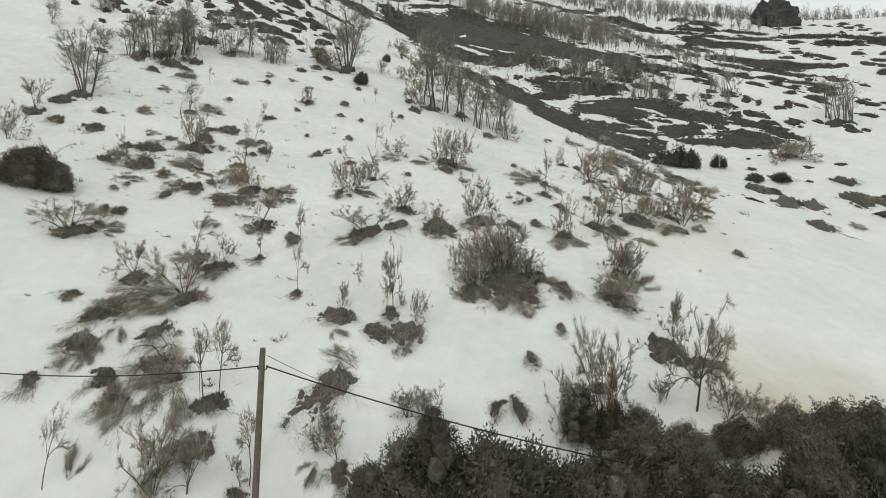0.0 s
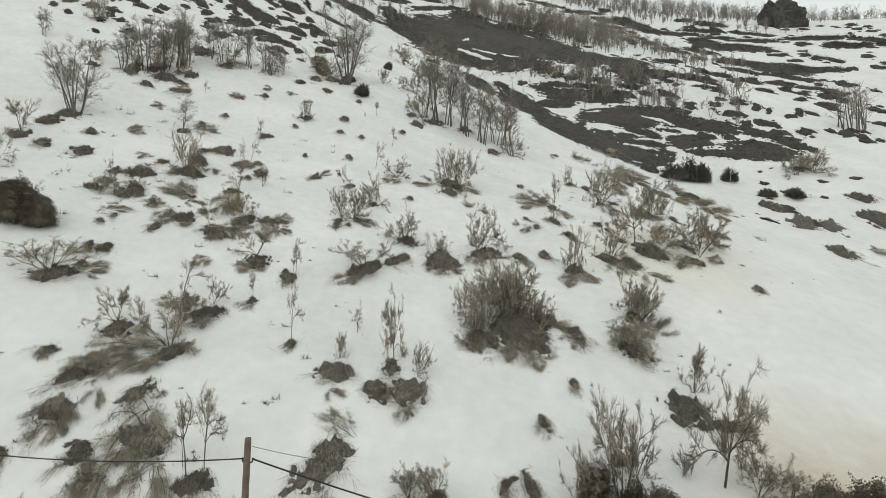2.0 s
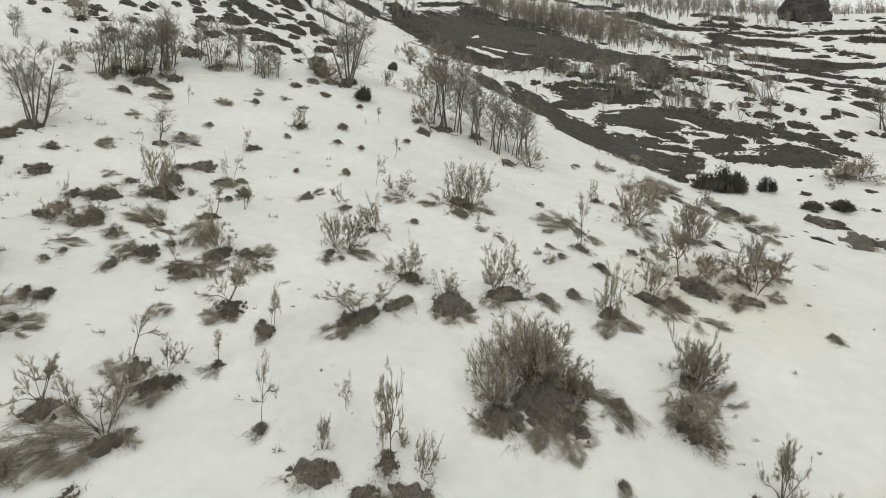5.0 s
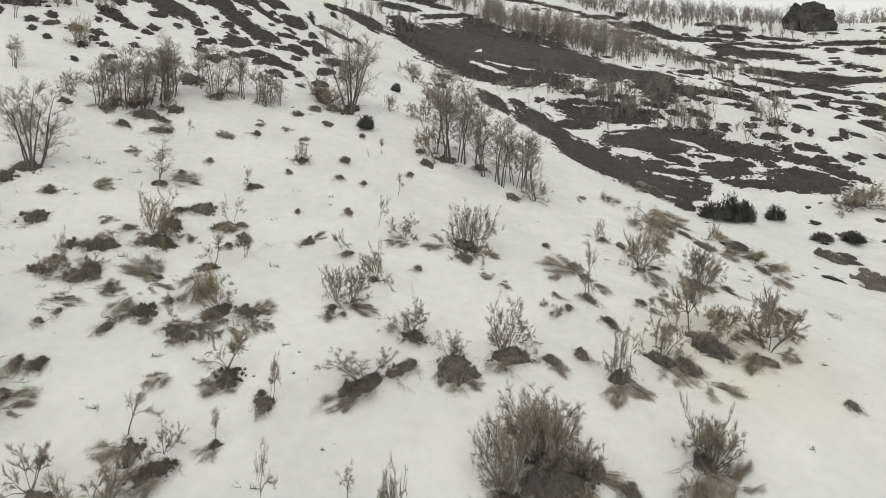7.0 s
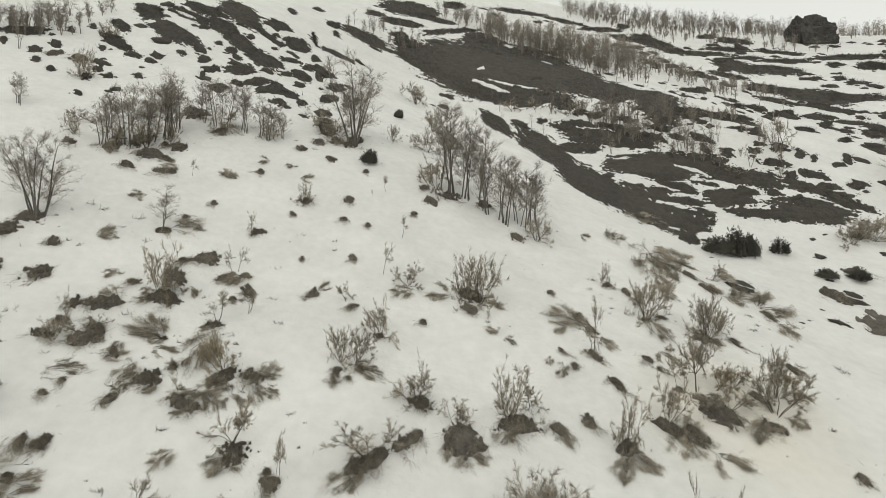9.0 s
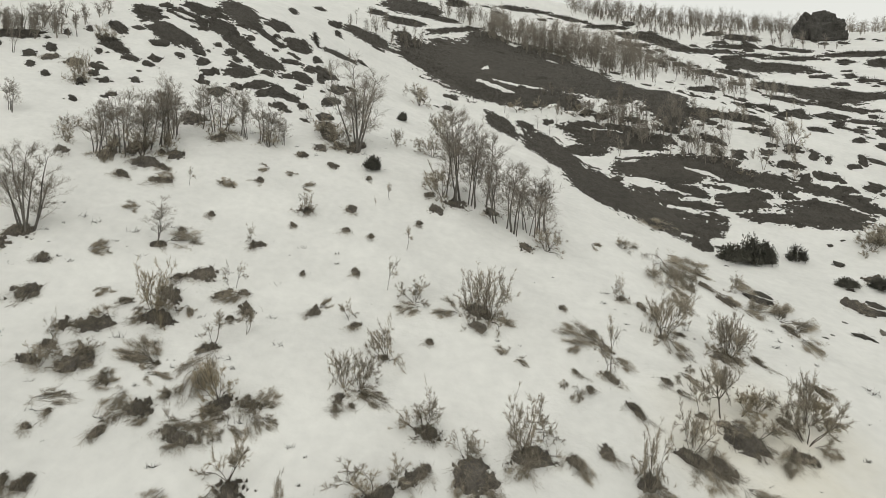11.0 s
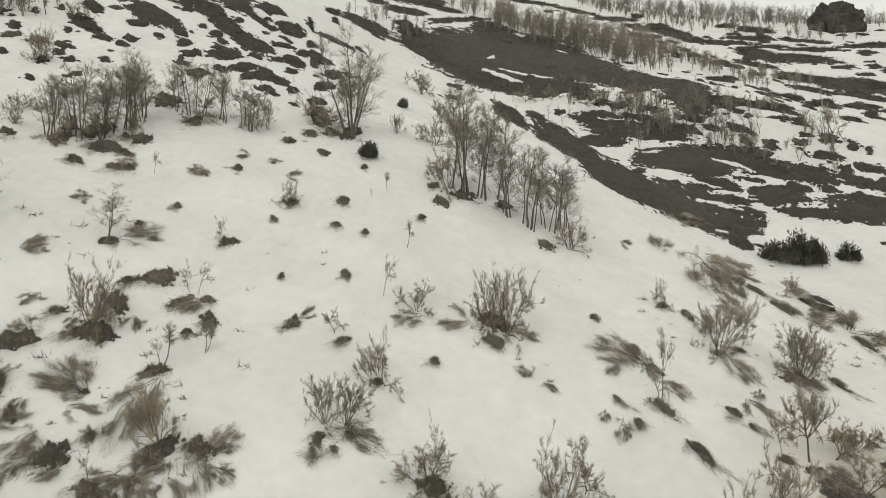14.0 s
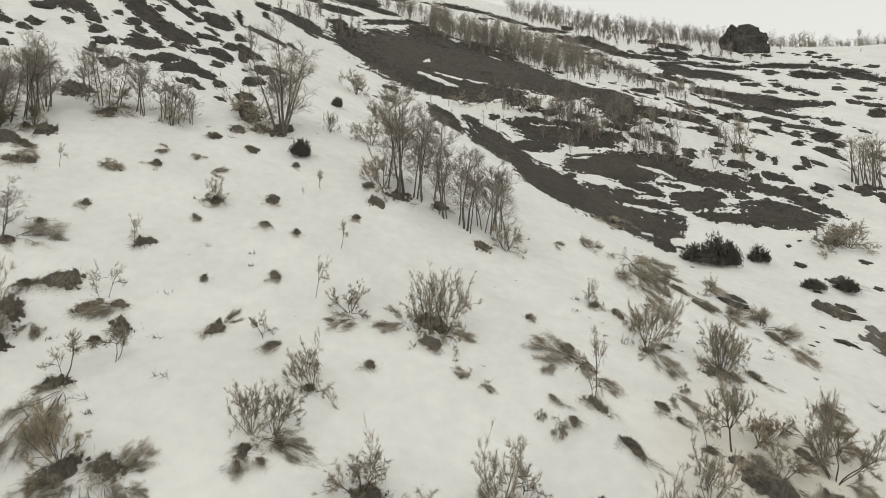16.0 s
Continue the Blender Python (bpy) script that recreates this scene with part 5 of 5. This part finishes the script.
clump(-8.81, 38.65, -8.65, 38.68, 0.29)
clump(-7.25, 38.71, -7.17, 38.72, 0.29)
clump(-24.52, 39.28, -24.2, 39.43, 0.88)
clump(-11.63, 39.51, -11.48, 39.61, 0.64)
clump(-22.02, 39.63, -21.86, 39.72, 1.18)
clump(-21.15, 40.01, -20.65, 40.04, 0.52)
clump(-23.35, 40.24, -23.19, 40.34, 0.8)
clump(-24.8, 40.29, -24.42, 40.45, 0.59)
clump(-8.92, 40.54, -8.84, 40.6, 0.57)
clump(24.42, 40.75, 24.26, 39.91, 2.83)
clump(-23.59, 40.97, -23.03, 41.41, 0.73)
clump(-15.13, 41.06, -15.05, 41.13, 0.42)
clump(-21.94, 41.07, -21.8, 41.12, 0.47)
clump(-4.72, 41.13, -4.63, 41.14, 0.35)
clump(1.96, 41.32, 2.21, 41.27, 0.74)
clump(-20.92, 41.36, -20.79, 41.43, 0.94)
clump(30.45, 42.86, 30.37, 42.22, 2.91)
clump(-3.93, 42.86, -3.82, 42.89, 0.91)
clump(-19.76, 44.13, -19.44, 44.29, 0.85)
clump(23.57, 44.27, 23.72, 44.16, 1.57)
clump(-2.76, 44.42, -1.98, 44.59, 1.05)
clump(-4.55, 44.43, -4.3, 44.57, 0.51)
clump(-0.09, 44.56, 0.08, 44.58, 0.94)
clump(-8.74, 44.76, -8.68, 44.84, 0.36)
clump(-11.38, 44.94, -11.27, 45.01, 0.69)
clump(-13.73, 45.34, -13.62, 45.41, 0.72)
clump(-22.61, 46.11, -22.46, 46.1, 1.78)
clump(-12.97, 47.08, -12.79, 47.09, 0.83)
clump(31.52, 47.14, 31.93, 46.93, 2.06)
clump(25.11, 47.84, 25.29, 47.76, 0.92)
clump(27.28, 48.18, 27.54, 48.06, 1.41)
clump(-11.89, 48.25, -11.67, 48.31, 1.1)
clump(-10.68, 48.68, -10.38, 49.1, 1.47)
clump(-36.97, 49.16, -36.77, 49.28, 1.12)
clump(-35.01, 49.33, -34.83, 49.42, 1.1)
clump(-13.47, 49.57, -13.17, 50.35, 1.69)
clump(30.98, 53.83, 32.7, 54.08, 1.07)

# the two thick stretches of broom, and the streaks above the pole
tall_broom(8.72, 30.09, 2.32, 1.66, 6)
dry_broom(-14.94, 30.23, 2.37, 1.36, -6)
dry_broom(-10.46, 27.23, 1.66, 1.37, -26)
dry_broom(9.63, 30.38, 1.02, 1.37, 24)
dry_broom(10.55, 30.86, 0.93, 1.19, 22)
dry_broom(12.35, 30.37, 1.13, 1.38, 28)
broom(-14.65, 30.29, 1.66, 1, 8)
broom(6.85, 38, 1.34, 0.68, 0)
broom(8.17, 34.94, 2.52, 1.32, 24)
broom(8.05, 34.93, 2, 1.19, -8)
broom(14.95, 42.31, 1.28, 0.99, 20)
broom(10.76, 34.22, 2.15, 1.45, 4)
broom(11.04, 34.38, 1.8, 1.27, 16)
broom(11.84, 35.08, 1.22, 1.05, 22)
broom(12.03, 30.37, 2.12, 1.14, 6)
sapling(-12.87, 32.79, 1.34, 0.68, -20)
sapling(-12.54, 32.83, 1.33, 0.68, 14)
sapling(-10.9, 30.37, 1.19, 0.66, 3)
sapling(-10.88, 30.49, 0.97, 0.55, 14)
sapling(-11.91, 29.66, 1.47, 0.88, 8)
sapling(-11.99, 29.57, 0.96, 0.66, -12)
sapling(-11.3, 25.72, 0.97, 0.52, -24)
sapling(4.78, 31.69, 2.57, 1.19, 8)
sapling(4.73, 31.7, 1.68, 0.92, -10)
sapling(7.92, 30.07, 1.53, 0.64, -16)
pressed(-16.72, 29.51, -17.42, 29.97, 0.66)
pressed(-17.61, 31.07, -17.95, 30.23, 0.57)
pressed(-15.1, 30.07, -15.78, 29.51, 0.53)
pressed(-15.61, 30.5, -15.77, 29.87, 0.42)
pressed(-12.16, 32.54, -13.34, 31.75, 0.67)
pressed(-12.23, 32.4, -12.82, 31.58, 0.54)
pressed(-14, 31.12, -13.63, 30.32, 0.3)
pressed(-13.73, 31.04, -13.48, 30.52, 0.24)
pressed(-11.91, 29.21, -12.51, 29.06, 0.48)
pressed(-13.47, 28.14, -15.5, 28.55, 0.8)
pressed(-13.53, 28.16, -14.99, 28.12, 0.54)
pressed(-13.52, 28.11, -15.26, 29.14, 0.43)
pressed(-11.67, 29.05, -11.58, 26.93, 1.07)
pressed(-11.42, 28.32, -11.42, 27.38, 0.88)
pressed(-11.94, 28.28, -11.31, 26.54, 0.42)
pressed(-10.31, 26.82, -10.8, 26.2, 0.43)
pressed(-10.03, 26.84, -9.97, 26.38, 0.33)
pressed(-8.95, 27.29, -8.36, 28.16, 0.71)
pressed(-8.91, 27.2, -8.29, 27.62, 0.38)
pressed(-9.12, 26.92, -8.42, 26.09, 0.57)
pressed(-8.62, 26.9, -7.86, 26.57, 0.42)
pressed(-12.91, 26.1, -13.92, 26.09, 0.64)
pressed(-13.72, 26.68, -13.93, 25.69, 0.62)
pressed(-13.51, 25.86, -13.58, 25.22, 0.4)
pressed(-12.32, 25.96, -12.74, 25.49, 0.29)
pressed(-12.01, 26.8, -12.66, 27.02, 0.3)
pressed(-9.96, 26.7, -11.39, 25.8, 0.17)
pressed(-10.83, 26.13, -11.81, 25.78, 0.21)
pressed(-10.76, 25.46, -11.5, 25.13, 0.32)
pressed(-10.41, 26.17, -9.86, 25.44, 0.66)
pressed(-9.74, 26.44, -8.99, 25.71, 0.56)
pressed(-10.71, 26.12, -10.3, 25.47, 0.42)
pressed(-16.47, 28.22, -16.05, 27.27, 0.57)
pressed(-14.94, 27.52, -14.75, 26.71, 0.33)
pressed(-14.9, 26.66, -14.02, 27.11, 0.18)
pressed(-13.47, 27.54, -12.28, 27.31, 0.31)
pressed(5.24, 32.84, 5.96, 31.72, 0.28)
pressed(4.83, 33.5, 4.36, 34.76, 0.35)
pressed(11.55, 43.59, 11.4, 39.58, 1.08)
pressed(11.18, 44.19, 10.12, 39.73, 0.76)
pressed(8.24, 36.94, 7.93, 35.69, 0.23)
pressed(13.41, 44.09, 14.38, 43.7, 0.51)
pressed(13.96, 41.8, 14.13, 39.97, 0.57)
pressed(15.35, 43.21, 17, 43.04, 0.85)
pressed(15.95, 44.93, 16.51, 43.37, 0.53)
pressed(14.4, 40.07, 15.34, 39.1, 0.35)
pressed(14.88, 40.02, 17.1, 41.95, 0.39)
pressed(16.18, 39.68, 19.06, 42.51, 0.47)
pressed(16.29, 38.39, 18.45, 39.88, 0.61)
pressed(16.15, 37.55, 15.98, 35.39, 0.41)
pressed(10.8, 34.2, 10.17, 35.06, 0.32)
pressed(10.88, 34.06, 11.39, 33.39, 0.5)
pressed(9.01, 29.91, 9.73, 29.38, 0.48)
pressed(8.34, 34.68, 8.79, 33.02, 0.62)
pressed(8.04, 32.53, 8.48, 31.48, 0.69)
pressed(8.74, 33.04, 8.27, 32.45, 0.3)
pressed(14.09, 32.95, 14.56, 32.05, 0.51)
pressed(12.92, 30.59, 13.44, 30.5, 0.35)
pressed(-10.43, 19.35, -11.89, 18.06, 0.52)
pressed(-10.36, 19.05, -11.11, 17.66, 0.48)
pressed(-9.57, 19.12, -10.31, 18.18, 0.43)
pressed(-10.5, 17.65, -10.13, 16.86, 0.23)
pressed(-9, 18.1, -8.77, 17.88, 0.29)
pressed(-12.69, 18.29, -12.35, 17.78, 0.33)
clump(-16.96, 28.9, -16.42, 29.3, 0.71)
clump(-16.53, 30.47, -16.27, 30.58, 0.28)
clump(-15.01, 30.01, -14.4, 30.15, 0.76)
clump(-15.13, 31.52, -14.72, 31.09, 0.8)
clump(-14.65, 33.04, -14, 33.17, 0.83)
clump(-15.45, 32.38, -14.88, 32.65, 0.25)
clump(-13.14, 32.12, -12.76, 32.57, 0.33)
clump(-12.18, 32.58, -11.92, 32.59, 0.27)
clump(-11.68, 31.86, -11.33, 31.69, 0.53)
clump(-12.11, 31.01, -11.86, 31.13, 0.14)
clump(-12.18, 29.24, -11.74, 29.53, 0.33)
clump(-13.52, 28.11, -13.35, 28.1, 0.16)
clump(-10.52, 26.78, -10.14, 27.15, 0.6)
clump(-9.5, 27.34, -8.87, 27.15, 0.39)
clump(-9.49, 27.52, -9.39, 27.5, 0.19)
clump(-12.9, 26.16, -12.54, 26.21, 0.64)
clump(-13.46, 25.18, -13.58, 24.95, 0.32)
clump(-11.52, 25.59, -10.78, 25.58, 0.47)
clump(-16.5, 27.95, -15.95, 27.54, 0.57)
clump(-14.9, 27.11, -14.65, 26.91, 0.21)
clump(-12.26, 26.83, -12.1, 26.8, 0.17)
clump(6.64, 37.79, 7, 37.96, 0.31)
clump(7.76, 37.58, 7.81, 37.06, 0.34)
clump(4.62, 31.67, 5.01, 31.15, 0.33)
clump(4.91, 33.48, 5.26, 33.31, 0.32)
clump(7.88, 34.82, 8.29, 34.96, 0.19)
clump(9.01, 35.41, 9.15, 35.31, 0.29)
clump(8.59, 37.51, 8.78, 37.62, 0.2)
clump(12.81, 42.48, 13.41, 41.64, 0.33)
clump(13.53, 40.75, 13.83, 40.36, 0.59)
clump(16.16, 39.08, 16.2, 38.04, 0.31)
clump(10.19, 33.91, 11.39, 34.17, 0.53)
clump(8.5, 29.78, 8.92, 29.59, 0.37)
clump(12.12, 34.45, 12.34, 34.01, 0.29)
clump(7.14, 31.8, 7.33, 31.68, 0.28)
clump(5.2, 29.97, 5.5, 29.61, 0.36)
clump(7.52, 31.18, 7.59, 31.1, 0.11)
clump(7.82, 30.11, 8.04, 30.02, 0.21)
clump(11.04, 30.32, 11.43, 29.92, 0.28)
clump(13.98, 32.9, 13.98, 32.31, 0.25)
clump(-11.5, 17.7, -11.02, 18.33, 0.47)
clump(-12.69, 18.21, -12.42, 18.39, 0.21)
clump(-9.59, 17.61, -9.27, 18.27, 0.4)

pressed(10.4, 40.6, 10.9, 38.6, 0.9)
pressed(9.6, 38.9, 10.7, 37.2, 0.9)

# dense scrub along the top of the bank
for x, y, up, w in ((-1.9, 13.6, 1.8, 1.3), (-1.0, 13.9, 2.2, 1.8), (-0.2, 13.6, 2.9, 1.9), (0.8, 13.4, 3.15, 2.2), (1.7, 13.4, 3.1, 2.4), (2.7, 13.6, 2.7, 2.3), (3.6, 13.9, 2.7, 2.2), (4.4, 13.9, 3.1, 2.3),
                    (5.3, 13.7, 2.9, 2.3), (6.3, 13.6, 2.8, 2.4), (7.3, 13.7, 3.1, 2.4), (8.3, 13.8, 3.5, 2.4), (9.3, 13.9, 3.9, 2.5), (10.4, 13.8, 3.8, 2.7), (11.5, 13.9, 4.1, 2.7), (12.8, 14.0, 4.2, 2.9),
                    (-0.2, 12.7, 2.9, 2.4), (1.6, 12.6, 2.8, 2.6), (3.6, 12.6, 2.9, 2.8), (5.6, 12.5, 3.0, 2.8), (7.6, 12.6, 3.2, 2.8), (9.6, 12.7, 3.4, 2.4)):
    thicket(x, y, up, w)

# the line of cables
fixed = utility_pole(-4.4, 13.6, -0.48)
cable(fixed + Vector((-0.1, 0, 0)), Vector((-16.5, 16.2, -1.2)), 0.35, 0.016)
cable(fixed + Vector((0.1, 0, 0)), Vector((5.6, 13.4, -3.2)), 0.2, 0.018)
cable(fixed + Vector((0.1, 0, 0.25)), at(-3.5, 16.4, 0.3), 0.03, 0.006)

# small growth that pokes through everywhere
tufts(-28, 62, 15, 11, 110, 0.4)
tufts(-4, 88, 14, 16, 50, 0.45)
tufts(36, 80, 26, 20, 300, 0.4)
tufts(68, 116, 38, 32, 420, 0.55)
tufts(25, 125, 25, 25, 80, 0.55)
tufts(26, 46, 10, 8, 40, 0.3)
tufts(-15, 29, 9, 8, 120, 0.15)
tufts(-9, 19, 6, 4, 40, 0.1)
tufts(11, 33, 6, 6, 90, 0.13)
tufts(0, 26, 14, 8, 26, 0.07)
tufts(8, 31, 8, 8, 50, 0.1)
tufts(-8, 50, 14, 6, 40, 0.2)

# trees along the crest
wood_belt(26, 166, 88, 163, 230, 4.8)
wood_belt(30, 160, 92, 157, 150, 2.4)
wood_belt(96, 157, 150, 155, 90, 2.2)
wood_belt(96, 162, 155, 160, 170, 4.6)
wood_belt(40, 150, 84, 140, 40, 3.4)

# patterns that found no place
for ob in BROOMS + DRY_BROOMS + TALL + SAPLINGS + PRESSED + TREES + BROAD + FAR_TREES + EVERGREENS + THICKETS + MOUNDS:
    if ob.name not in used:
        for o in (*ob.children_recursive, ob):
            bpy.data.objects.remove(o)
